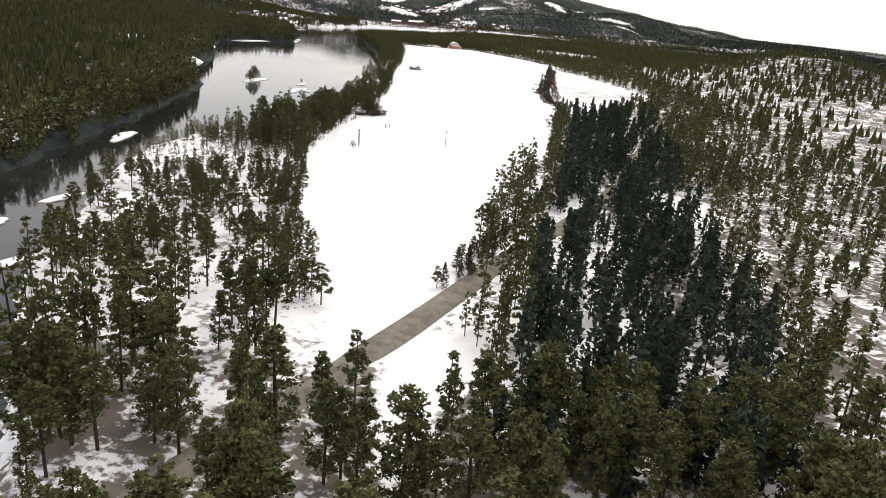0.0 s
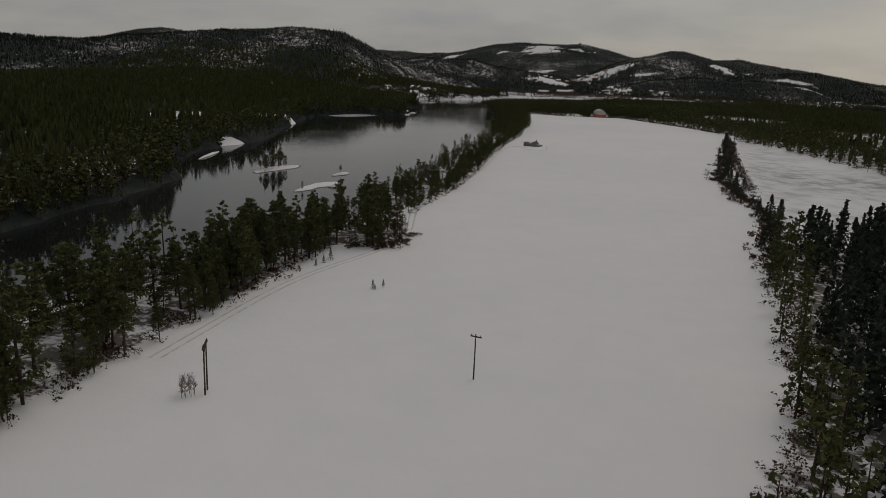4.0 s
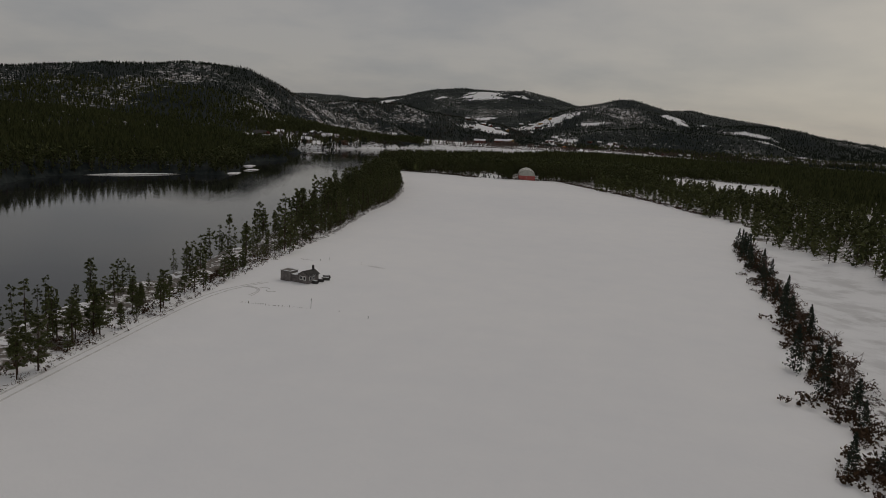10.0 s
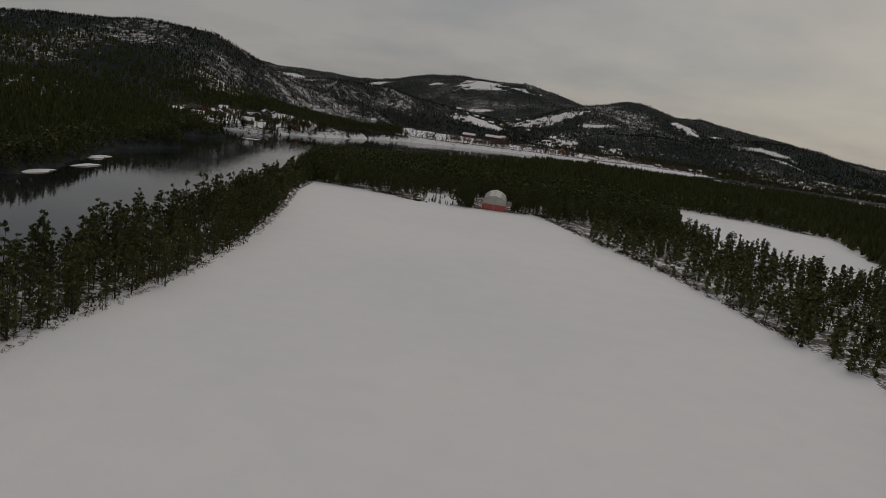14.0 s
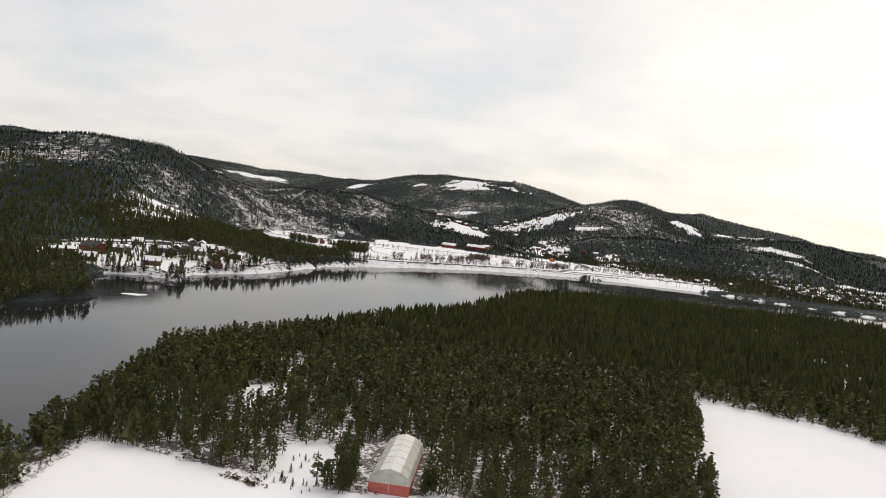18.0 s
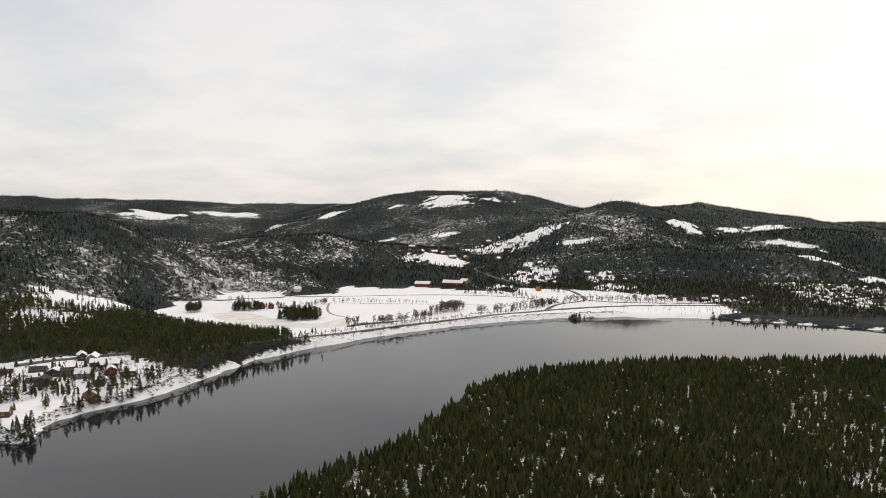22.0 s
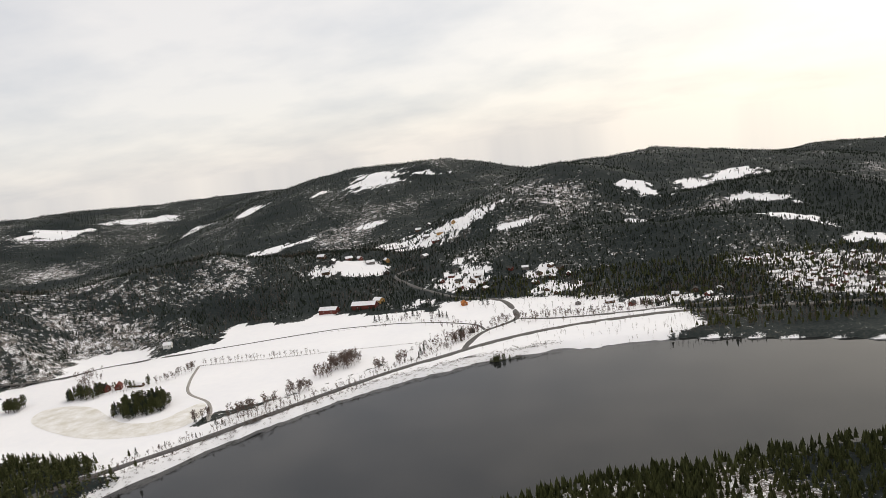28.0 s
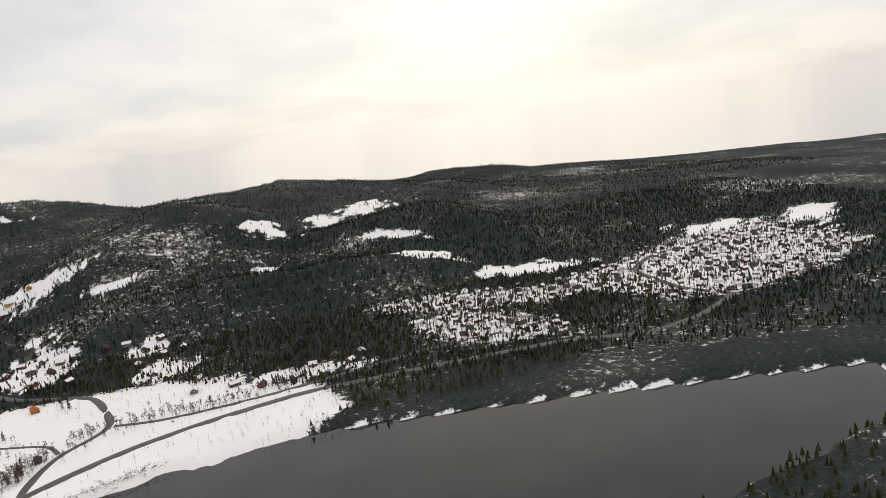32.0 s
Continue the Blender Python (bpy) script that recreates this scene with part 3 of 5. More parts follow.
ground = tagged(new("ground", me), "snow-covered valley floor and wooded hills", "ground", kind="structure")

wm = mesh_from("water", [(-520, -160, WATER_Z), (700, -160, WATER_Z), (700, 1760, WATER_Z), (-520, 1760, WATER_Z)], [(0, 1, 2, 3)], [M_WATER])
tagged(new("water", wm), "dark calm river water mirroring the sky", "river", kind="structure")


def ribbon(name, line, width, mat, label, lift=0.12, kind="structure"):
    """A road laid along a line, following the ground, with low edges."""
    pts = []
    for (x0, y0), (x1, y1) in zip(line, line[1:]):
        n = max(1, int(math.hypot(x1 - x0, y1 - y0) / 6))
        pts += [(x0 + (x1 - x0) * i / n, y0 + (y1 - y0) * i / n) for i in range(n)]
    pts.append(line[-1])
    p = np.array(pts, float)
    for _ in range(6):
        p[1:-1] = (p[:-2] + 2 * p[1:-1] + p[2:]) / 4
    t = np.gradient(p, axis=0)
    t /= np.linalg.norm(t, axis=1)[:, None]
    nrm = np.stack([-t[:, 1], t[:, 0]], 1)
    offs = [(-width / 2 - 1.2, -0.5), (-width / 2, 0.0), (0, 0.05), (width / 2, 0.0), (width / 2 + 1.2, -0.5)]
    side = [height(p[:, 0] + nrm[:, 0] * o, p[:, 1] + nrm[:, 1] * o) for o in (-width / 2, 0, width / 2)]
    top = np.maximum(np.maximum(side[0], side[1]), side[2])
    for _ in range(8):
        top[1:-1] = np.maximum(top[1:-1], (top[:-2] + top[2:]) / 2) * 0.5 + 0.25 * (top[:-2] + top[2:])
    verts, faces = [], []
    for i in range(len(p)):
        for o, dz in offs:
            verts.append((p[i, 0] + nrm[i, 0] * o, p[i, 1] + nrm[i, 1] * o, top[i] + lift + dz))
    for i in range(len(p) - 1):
        for k in range(4):
            a = i * 5 + k
            faces.append((a, a + 1, a + 6, a + 5))
    return tagged(new(name, mesh_from(name, verts, faces, [mat], smooth_shade=True)), label, "road", kind=kind)


ROAD_LABEL = {"road": "narrow pale gravel road through pine forest", "highway": "dark two-lane road along the river bank", "side_road": "asphalt side road with a junction",
              "slip_road": "narrow asphalt road beside the highway", "farm_track": "narrow dark farm road across the snowy field", "town_road": "dark road through the snowy town", "stream_bed": "winding bare stream bed in the snow"}
for key, (line, width, mat) in ROADS.items():
    ribbon(key, line, width, mat, ROAD_LABEL[key], {"highway": 0.25, "road": 0.45}.get(key, 0.14))


# ---- trees ----
def clump_cards(rng, centres, radii, per, size, droop=0.0):
    """Loose tufts of small leaf-like triangles round the given centres."""
    n = len(centres) * per
    c = np.repeat(np.asarray(centres, float), per, 0)
    r = np.repeat(np.asarray(radii, float), per)
    d = rng.normal(size=(n, 3))
    d /= np.linalg.norm(d, axis=1)[:, None]
    o = c + d * (r * rng.uniform(0.2, 1.0, n))[:, None] * np.array([1, 1, 0.7])
    e1 = 0.35 * d + rng.normal(scale=0.8, size=(n, 3))
    e1[:, 2] -= droop
    e1 /= np.linalg.norm(e1, axis=1)[:, None]
    e2 = np.cross(e1, rng.normal(size=(n, 3)))
    e2 /= np.linalg.norm(e2, axis=1)[:, None]
    s = size * rng.uniform(0.6, 1.4, n)[:, None]
    v = np.stack([o - e2 * s * 0.5 - e1 * s * 0.4, o + e2 * s * 0.5 - e1 * s * 0.4, o + e1 * s * 0.6], 1).reshape(-1, 3)
    return v, np.arange(n * 3).reshape(-1, 3)


def stick(p0, p1, r0, r1, n):
    p0, p1 = np.array(p0, float), np.array(p1, float)
    d = (p1 - p0) / np.linalg.norm(p1 - p0)
    a = np.cross(d, (0.3, 0.9, 0.2))
    a /= np.linalg.norm(a)
    c = np.cross(d, a)
    ang = np.arange(n) * 2 * math.pi / n
    ring = np.cos(ang)[:, None] * a + np.sin(ang)[:, None] * c
    v = np.concatenate([p0 + ring * r0, p1 + ring * r1])
    f = []
    for i in range(n):
        j = (i + 1) % n
        f += [(i, j, n + j), (i, n + j, n + i)]
    return v, np.array(f)


def joined(pieces):
    vs, fs, off = [], [], 0
    for v, f in pieces:
        vs.append(v)
        fs.append(np.asarray(f) + off)
        off += len(v)
    return np.concatenate(vs), np.concatenate(fs)


SLIVER = (np.array([[-0.012, 0, -0.06], [0.012, 0, -0.06], [0, 0, 0.9]]), np.array([[0, 1, 2]]))


def needles(rng, n, size, base, width, shape, lean, tiers):
    """Sprays of needles filling a crown from base to tip, in uneven tiers and lobes."""
    u = rng.uniform(0, 1, n)
    z = base + (1.0 - base) * u
    a = rng.uniform(0, 2 * math.pi, n)
    ph = rng.uniform(0, 6.28, 6)
    lobes = 1 + 0.30 * np.sin(2 * a + ph[0] + 5 * u) + 0.26 * np.sin(3 * a + ph[1] - 9 * u) + 0.22 * np.sin(ph[2] + 23 * u)
    step = (u * tiers + ph[3]) % 1.0
    reach = width * shape(u) * np.clip(lobes, 0.35, 1.6) * (1.12 - 0.42 * step)
    r = reach * np.sqrt(rng.uniform(0.08, 1.0, n))
    o = np.stack([np.cos(a) * r + lean[0] * z, np.sin(a) * r + lean[1] * z, z - 0.25 * r + rng.normal(scale=0.012, size=n)], 1)
    e1 = np.stack([np.cos(a), np.sin(a), rng.normal(scale=0.5, size=n)], 1) + rng.normal(scale=0.55, size=(n, 3))
    e1 /= np.linalg.norm(e1, axis=1)[:, None]
    e2 = np.cross(e1, rng.normal(size=(n, 3)))
    e2 /= np.linalg.norm(e2, axis=1)[:, None]
    s = size * rng.uniform(0.6, 1.4, n)[:, None]
    v = np.stack([o - e2 * s * 0.5 - e1 * s * 0.45, o + e2 * s * 0.5 - e1 * s * 0.45, o + e1 * s * 0.6], 1).reshape(-1, 3)
    return v, np.arange(n * 3).reshape(-1, 3)


def pine(seed, detail):
    """A Scots pine one unit high: bare lower trunk with stubs, limbs that end in pads of needles, a ragged top. Returns trunk and crown."""
    rng = np.random.RandomState(seed)
    lean = rng.normal(scale=0.025, size=2)
    sides, limbs, pads, per, size = {2: (6, 22, 46, 54, 0.023), 1: (4, 3, 22, 12, 0.044), 0: (3, 0, 0, 0, 0.11), -1: (0, 0, 0, 0, 0)}[detail]
    base = rng.uniform(0.06, 0.36)
    wood = [SLIVER] if detail < 0 else [stick((0, 0, -0.06), (lean[0] * 0.5, lean[1] * 0.5, 0.5), 0.013, 0.010, sides), stick((lean[0] * 0.5, lean[1] * 0.5, 0.5), (lean[0], lean[1], 0.97), 0.010, 0.003, sides)]
    width, blunt = rng.uniform(0.14, 0.20), rng.uniform(0.40, 0.85)
    if detail == 0:
        return joined(wood), needles(rng, 50, size, base, width * 1.15, lambda u: np.clip(np.minimum(0.5 + 2.4 * u, 1.0) * (1.02 - u) ** blunt, 0.05, 1), lean, 6)
    if detail < 0:
        v, f = far_fir(seed, 0)[1]
        v[:, 2] = base * 0.8 + (1 - base * 0.8) * v[:, 2]
        return joined(wood), (v, f)
    u = np.sort(rng.uniform(0, 1, pads) ** 0.9)
    z = base + (0.97 - base) * u
    a = np.arange(pads) * 2.4 + rng.uniform(-0.6, 0.6, pads)
    reach = width * np.minimum(0.45 + 2.2 * u, 1.0) * (1.05 - u) ** blunt * rng.uniform(0.45, 1.2, pads)
    tips = np.stack([np.cos(a) * reach + lean[0] * z, np.sin(a) * reach + lean[1] * z, z + 0.02 - 0.12 * reach], 1)
    for i in range(min(limbs, pads)):
        k = i * pads // max(limbs, 1)
        wood.append(stick((lean[0] * z[k], lean[1] * z[k], z[k] - 0.035), tips[k], 0.005, 0.0015, 3))
    for i in range(4 if detail == 2 else 0):
        zz, b3 = base * rng.uniform(0.5, 0.95), rng.uniform(0, 6.28)
        wood.append(stick((lean[0] * zz, lean[1] * zz, zz), (math.cos(b3) * 0.06, math.sin(b3) * 0.06, zz + 0.01), 0.003, 0.001, 3))
    crown = clump_cards(rng, tips, rng.uniform(0.042, 0.078, pads) * (1.1 - 0.45 * u), per, size)
    crown[0][:, 2] = np.maximum(crown[0][:, 2], base - 0.1)
    return joined(wood), crown


def spruce(seed, detail):
    """A spruce one unit high: drooping whorls that narrow to a spike."""
    rng = np.random.RandomState(seed + 100)
    n, size = {2: (560, 0.042), 1: (160, 0.07), 0: (44, 0.12), -1: (14, 0.19)}[detail]
    wood = [SLIVER] if detail < 0 else [stick((0, 0, -0.06), (0, 0, 0.98), 0.014, 0.002, 5 if detail == 2 else 3)]
    crown = needles(rng, n, size, 0.06, rng.uniform(0.18, 0.26), lambda u: (1.0 - u) ** 0.9 + 0.04, (0, 0), 11)
    return joined(wood), crown


def birch(seed, detail):
    """A leafless birch or alder one unit high: forked limbs and a haze of twigs."""
    rng = np.random.RandomState(seed + 200)
    wood, tw = [stick((0, 0, -0.05), (0.02, 0.01, 0.55), 0.013, 0.008, 5 if detail == 2 else 3), stick((0.02, 0.01, 0.55), (0.0, 0.03, 0.97), 0.008, 0.002, 3)], []
    for i in range({2: 16, 1: 12, 0: 3}[detail]):
        z, a = rng.uniform(0.25, 0.8), rng.uniform(0, 6.28)
        reach = rng.uniform(0.10, 0.24)
        p0, p1 = (0.01, 0.01, z), (math.cos(a) * reach, math.sin(a) * reach, z + rng.uniform(0.1, 0.22))
        wood.append(stick(p0, p1, 0.005, 0.0015, 3))
        for _ in range({2: 8, 1: 6, 0: 2}[detail]):
            q = np.array(p0) + (np.array(p1) - np.array(p0)) * rng.uniform(0.3, 1.0)
            e = q + rng.normal(scale=0.06, size=3) + np.array((0, 0, 0.05))
            w = rng.normal(size=3) * 0.0055 * (1.0 if detail == 2 else 2.4)
            tw.append((np.array([q - w, q + w, e]), np.array([[0, 1, 2]])))
    return joined(wood), joined(tw)


def shrub(seed, detail):
    rng = np.random.RandomState(seed + 300)
    cs = rng.normal(scale=0.35, size=(6, 3)) * np.array([1, 1, 0.3]) + np.array([0, 0, 0.3])
    return (np.array([[0, 0, -0.1], [0.02, 0, -0.1], [0, 0, 0.4]]), np.array([[0, 1, 2]])), clump_cards(rng, cs, np.full(6, 0.36), 14 if detail else 5, 0.17)


def far_fir(seed, detail):
    """A conifer for the far slopes: crossed, narrowing tiers."""
    rng = np.random.RandomState(seed + 400)
    vs = []
    for k in range(5):
        a = k * 1.26 + rng.uniform(-0.3, 0.3)
        w, z0, z1 = rng.uniform(0.16, 0.24) * (1 - 0.12 * k), 0.02 + 0.13 * k, min(1.0, 0.62 + 0.1 * k)
        vs.append([(math.cos(a) * w, math.sin(a) * w, z0), (-math.cos(a) * w, -math.sin(a) * w, z0 + 0.04), (0.02 * math.sin(a), 0.02, z1)])
    v = np.array(vs).reshape(-1, 3)
    return SLIVER, (v, np.arange(len(v)).reshape(-1, 3))


KINDS = {"pine": (pine, M_BARK, M_PINE), "spruce": (spruce, M_BARK, M_SPRUCE), "birch": (birch, M_TWIG, M_TWIG), "shrub": (shrub, M_TWIG, M_HEATH), "far_fir": (far_fir, M_BARK, M_SPRUCE)}


def scatter(name, kind, detail, spots, label, category, variants=5):
    """Joins many trees of a kind into one mesh. spots: rows of x, y, z, size."""
    make, bark, leaf = KINDS[kind]
    spots = np.asarray(spots, float)
    if not len(spots):
        return
    rng = np.random.RandomState(len(spots))
    vs, fs, ms, off = [], [], [], 0
    pick = rng.randint(0, variants, len(spots))
    for v in range(variants):
        sel = spots[pick == v]
        if not len(sel):
            continue
        (tv, tf), (cv, cf) = make(v * 7 + 1, detail)
        base_v = np.concatenate([tv, cv])
        base_f = np.concatenate([tf, cf + len(tv)])
        fm = np.concatenate([np.zeros(len(tf), np.int32), np.ones(len(cf), np.int32)])
        a = rng.uniform(0, 6.283, len(sel))
        fat = rng.uniform(0.8, 1.25, len(sel))
        c, s = np.cos(a) * fat * sel[:, 3], np.sin(a) * fat * sel[:, 3]
        X = base_v[None, :, 0] * c[:, None] - base_v[None, :, 1] * s[:, None] + sel[:, :1]
        Y = base_v[None, :, 0] * s[:, None] + base_v[None, :, 1] * c[:, None] + sel[:, 1:2]
        Zz = base_v[None, :, 2] * sel[:, 3:4] + sel[:, 2:3]
        vs.append(np.stack([X, Y, Zz], -1).reshape(-1, 3))
        fs.append((base_f[None] + (np.arange(len(sel)) * len(base_v))[:, None, None] + off).reshape(-1, 3))
        ms.append(np.tile(fm, len(sel)))
        off += len(sel) * len(base_v)
    v, f, mi = np.concatenate(vs), np.concatenate(fs), np.concatenate(ms)
    me = bpy.data.meshes.new(name)
    me.vertices.add(len(v))
    me.vertices.foreach_set("co", v.astype(np.float32).ravel())
    me.loops.add(f.size)
    me.loops.foreach_set("vertex_index", f.astype(np.int32).ravel())
    me.polygons.add(len(f))
    me.polygons.foreach_set("loop_start", np.arange(0, f.size, 3, dtype=np.int32))
    me.polygons.foreach_set("material_index", mi.astype(np.int32))
    me.update(calc_edges=True)
    me.materials.append(bark)
    me.materials.append(leaf)
    return tagged(new(name, me), label, category, kind="stuff")


def clear_of_roads(x, y, margin=0.8):
    ok = np.ones(x.shape, bool)
    for line, width, _ in ROADS.values():
        d, _v = along([(a, b2, 0) for a, b2 in line], x, y)
        ok &= d > width / 2 + margin
    return ok


def spots_in(x0, x1, y0, y1, per_ha, seed, low, high, keep=None):
    """Random tree places in a rectangle, on wooded dry ground."""
    rng = np.random.RandomState(seed)
    n = int((x1 - x0) * (y1 - y0) / 1e4 * per_ha)
    x, y = rng.uniform(x0, x1, n), rng.uniform(y0, y1, n)
    z = height(x, y)
    ok = (z > WATER_Z + 0.7) & (rng.uniform(0, 1, n) > openness(x, y)) & clear_of_roads(x, y)
    if keep is not None:
        ok &= keep(x, y, z)
    x, y, z = x[ok], y[ok], z[ok]
    return np.stack([x, y, z, rng.uniform(low, high, len(x))], 1)

# ---- the woods, by stretch ----
near_w = spots_in(-125, 5, 100, 215, 760, 1, 3.4, 6.8, lambda x, y, z: (signed(FIELD, x, y) > 1.0) & (waves(x, y, 35, 41) > -0.8))
tall_w = spots_in(-80, 45, 22, 108, 470, 21, 7.0, 12.5, lambda x, y, z: (signed(FIELD, x, y) > 0.5) & (((x < -21) & (y < 104)) | (y < 76)))
near_r = spots_in(0, 120, 60, 330, 560, 2, 6.0, 11.0, lambda x, y, z: (signed(FIELD, x, y) > 1.0) & (signed(MARSH, x, y) > 1) & ((y > 124) | (x > 0.42 * (y - 88) - 5.0)) & (x - 12 - 0.20 * y < 12 + 14 * waves(x, y, 60, 53)))
bank = spots_in(-140, -30, 200, 900, 1250, 3, 4.0, 10.5, lambda x, y, z: (signed(FIELD, x, y) > 0.2) & (signed(RIVER, x, y) > 1) & (x < -30) & ((y < 300) | (y > 600) | (waves(x, y, 24, 77) > -0.12)) & ((y < 868) | (x < -100)))
def on_point(x, y, z):
    hall_yard = (np.abs(x + 32.5 + (y - 892) * 0.12) < 8.5) & (y < 911)
    before = (np.abs(x + 29) < 9) & (y < 880)
    thin = (waves(x, y, 48, 43) > -0.72) & (waves(x, y, 15, 143) + 0.5 * waves(x, y, 70, 144) > np.where(y > 1000, -0.7, -0.42))
    return (signed(FIELD, x, y) > 1.0) & thin & ~hall_yard & ~before


point = spots_in(-190, 140, 866, 1460, 1350, 4, 5.5, 10.5, on_point)


def singles(name, kind, spots, label, group, seed):
    """Trees that stand singly in view: each a thing with its trunk and crown."""
    make, bark, leaf = KINDS[kind]
    rng = np.random.RandomState(seed)
    made = []
    for v in range(5):
        (tv, tf), (cv, cf) = make(v * 5 + 2, 2)
        ob = thing(name, 0, 0, 0, 0, label, "tree", group)
        for pname, pv, pf, pm in (("trunk", tv, tf, bark), ("crown", cv, cf, leaf)):
            new(pname, mesh_from(pname, pv, pf, [pm])).parent = ob
        made.append(ob)
    places = [pose(x, y, z, 0, 0, rng.uniform(0, 360)) @ Matrix.Diagonal((s * rng.uniform(0.9, 1.5), s * rng.uniform(0.9, 1.5), s, 1)) for x, y, z, s in spots]
    for i, m in enumerate(places[5:]):
        copy_thing(made[i % 5], m)
    for ob, m in zip(made, places):
        ob.matrix_basis = m
    for ob in made[len(places):]:
        for o in (*ob.children, ob):
            bpy.data.objects.remove(o)


bank[:, 3] *= np.interp(bank[:, 1], [200, 260, 310, 360, 520, 640, 760, 820, 900], [1.2, 1.1, 0.9, 0.62, 0.72, 1.15, 1.2, 0.85, 0.75])
bank[:, 3] *= np.where((bank[:, 1] < 245) & (bank[:, 0] < -63), 0.5, 1.0)
bank[:, 3] *= np.random.RandomState(5).uniform(0.7, 1.15, len(bank))
n_bank = min(240, len(bank) // 2)
front = bank[np.argsort(signed(FIELD, bank[:, 0], bank[:, 1]) + 0.04 * (bank[:, 1] - 200))]
singles("pine_tree", "pine", front[:n_bank], "slender dark green Scots pine at the snowy field edge", "pines along the river bank", 51)
scatter("bank_pine_wood", "pine", 1, front[n_bank:], "pines along the river bank between field and water", "trees")
tall_w = tall_w[np.argsort(np.hypot(tall_w[:, 0], tall_w[:, 1] - 60))]
singles("tall_pine_tree", "pine", tall_w[:190], "tall Scots pine with a bare lower trunk in snow", "pines beside the forest road", 52)
scatter("tall_pine_wood", "pine", 1, tall_w[190:], "tall pines over snow beside the forest road", "trees")
near_w[:, 3] *= np.where((near_w[:, 1] > 165) & (near_w[:, 0] < -52), 0.7, 1.0)
near_w = near_w[np.argsort(np.hypot(near_w[:, 0] + 20, near_w[:, 1] - 80))]
singles("young_pine_tree", "pine", near_w[:250], "young Scots pine standing in snow by the river", "young pines by the river bend", 71)
rest = near_w[250:]
scatter("pine_wood", "pine", 1, rest, "sparse young pines over snow beside the river", "trees", 9)
rise = spots_in(30, 125, 60, 345, 420, 25, 4.0, 8.0, lambda x, y, z: (signed(MARSH, x, y) > 1) & (x - 12 - 0.20 * y > 8) & (waves(x, y, 45, 54) > -0.6))
scatter("rise_wood", "pine", 0, rise, "dark pines on the snowy rise past the road", "trees", 8)
close = near_r[near_r[:, 0] < 75]
close = close[np.argsort(np.abs(close[:, 0] - 12 - 0.14 * close[:, 1]))]
singles("spruce_tree", "spruce", close[:70], "dense dark spruce beside the road", "spruces beside the road", 53)
cut = 70 + (len(close) - 70) * 2 // 3
scatter("spruce_wood", "spruce", 1, close[70:cut], "dark dense spruces beside the road", "trees")
scatter("roadside_pine_wood", "pine", 1, close[cut:], "dark pines beside the road", "trees")
scatter("roadside_pine_wood", "pine", 0, near_r[near_r[:, 0] >= 75], "dark pines on the rise past the road", "trees", 8)
verge = spots_in(-125, 0, 95, 216, 2300, 26, 0.35, 0.95, lambda x, y, z: (signed(FIELD, x, y) > 0.0) & (waves(x, y, 22, 55) + 0.6 * waves(x, y, 9, 56) > -0.05))
scatter("heath", "shrub", 0, verge, "reddish brown heath and dwarf shrubs poking through snow", "scrub")
edge_line = [(-45.5, 324), (-45, 370), (-48.5, 413), (-51.5, 438), (-55.5, 478), (-59, 535), (-61.5, 590), (-67.5, 640), (-70.5, 690), (-80.5, 740), (-95.5, 794), (-109.5, 838), (-116.5, 873)]
scatter("point_pine_wood", "pine", 1, point[(point[:, 1] < 925)], "dense green pines on the wooded point", "trees")
scatter("pine_forest", "pine", 0, point[(point[:, 1] >= 925) & (point[:, 1] < 1060)], "dense green pines across the middle of the point", "trees", 8)
scatter("pine_forest", "pine", -1, point[(point[:, 1] >= 1060)], "dense green pines on the outer point", "trees", 8)
east_point = spots_in(140, 420, 700, 1470, 700, 14, 6.0, 9.5, lambda x, y, z: (waves(x, y, 48, 43) > -0.8) & (x < 310 + 80 * waves(x, y, 90, 49)) & (y > 780 + 60 * waves(x, y, 70, 50)))
scatter("pine_forest", "pine", -1, east_point, "pine forest between the field and the lake", "trees", 8)
shr = spots_in(-125, 60, 60, 900, 5200, 6, 0.7, 1.7, lambda x, y, z: (signed(FIELD, x, y) > -0.6) & (signed(FIELD, x, y) < 5) & (y > 120))
scatter("undergrowth", "shrub", 0, shr, "brown heather and scrub along the field edge", "scrub")


def on_line(line, n, spread, low_s, high_s, seed):
    """Places scattered along a line, whatever the ground there."""
    rng = np.random.RandomState(seed)
    seg = np.array(line, float)
    d = np.concatenate([[0], np.cumsum(np.hypot(*np.diff(seg, axis=0).T))])
    t = (np.arange(n) + rng.uniform(0, 1, n)) / n * d[-1]
    x = np.interp(t, d, seg[:, 0]) + rng.normal(scale=spread, size=n)
    y = np.interp(t, d, seg[:, 1]) + rng.normal(scale=spread, size=n)
    return np.stack([x, y, height(x, y), rng.uniform(low_s, high_s, n)], 1)


singles("edge_pine", "pine", np.concatenate([on_line(edge_line[:6], 70, 1.1, 2.0, 7.4, 121), on_line([(-22, 107), (-27, 120), (-35, 147), (-38, 168), (-43, 192), (-49, 214)], 44, 0.9, 2.6, 6.4, 123)]), "broad dark pine at the edge of the snowy field", "pines on the field edge", 72)
edge_scrub = on_line([(x + 1.2, y) for x, y in edge_line], 900, 0.5, 0.35, 0.9, 126)
scatter("edge_scrub", "shrub", 0, edge_scrub, "dark brown scrub in a strip along the field edge", "scrub")
scatter("edge_pine_wood", "pine", 1, on_line([(x - 1.0, y) for x, y in edge_line[5:11]], 170, 1.4, 2.5, 10.5, 122), "dark pines lining the field above the river", "trees")
ROADSIDE = [(-3, 110), (2, 122), (7, 136), (11, 150), (17, 168), (25, 190), (34, 215)]
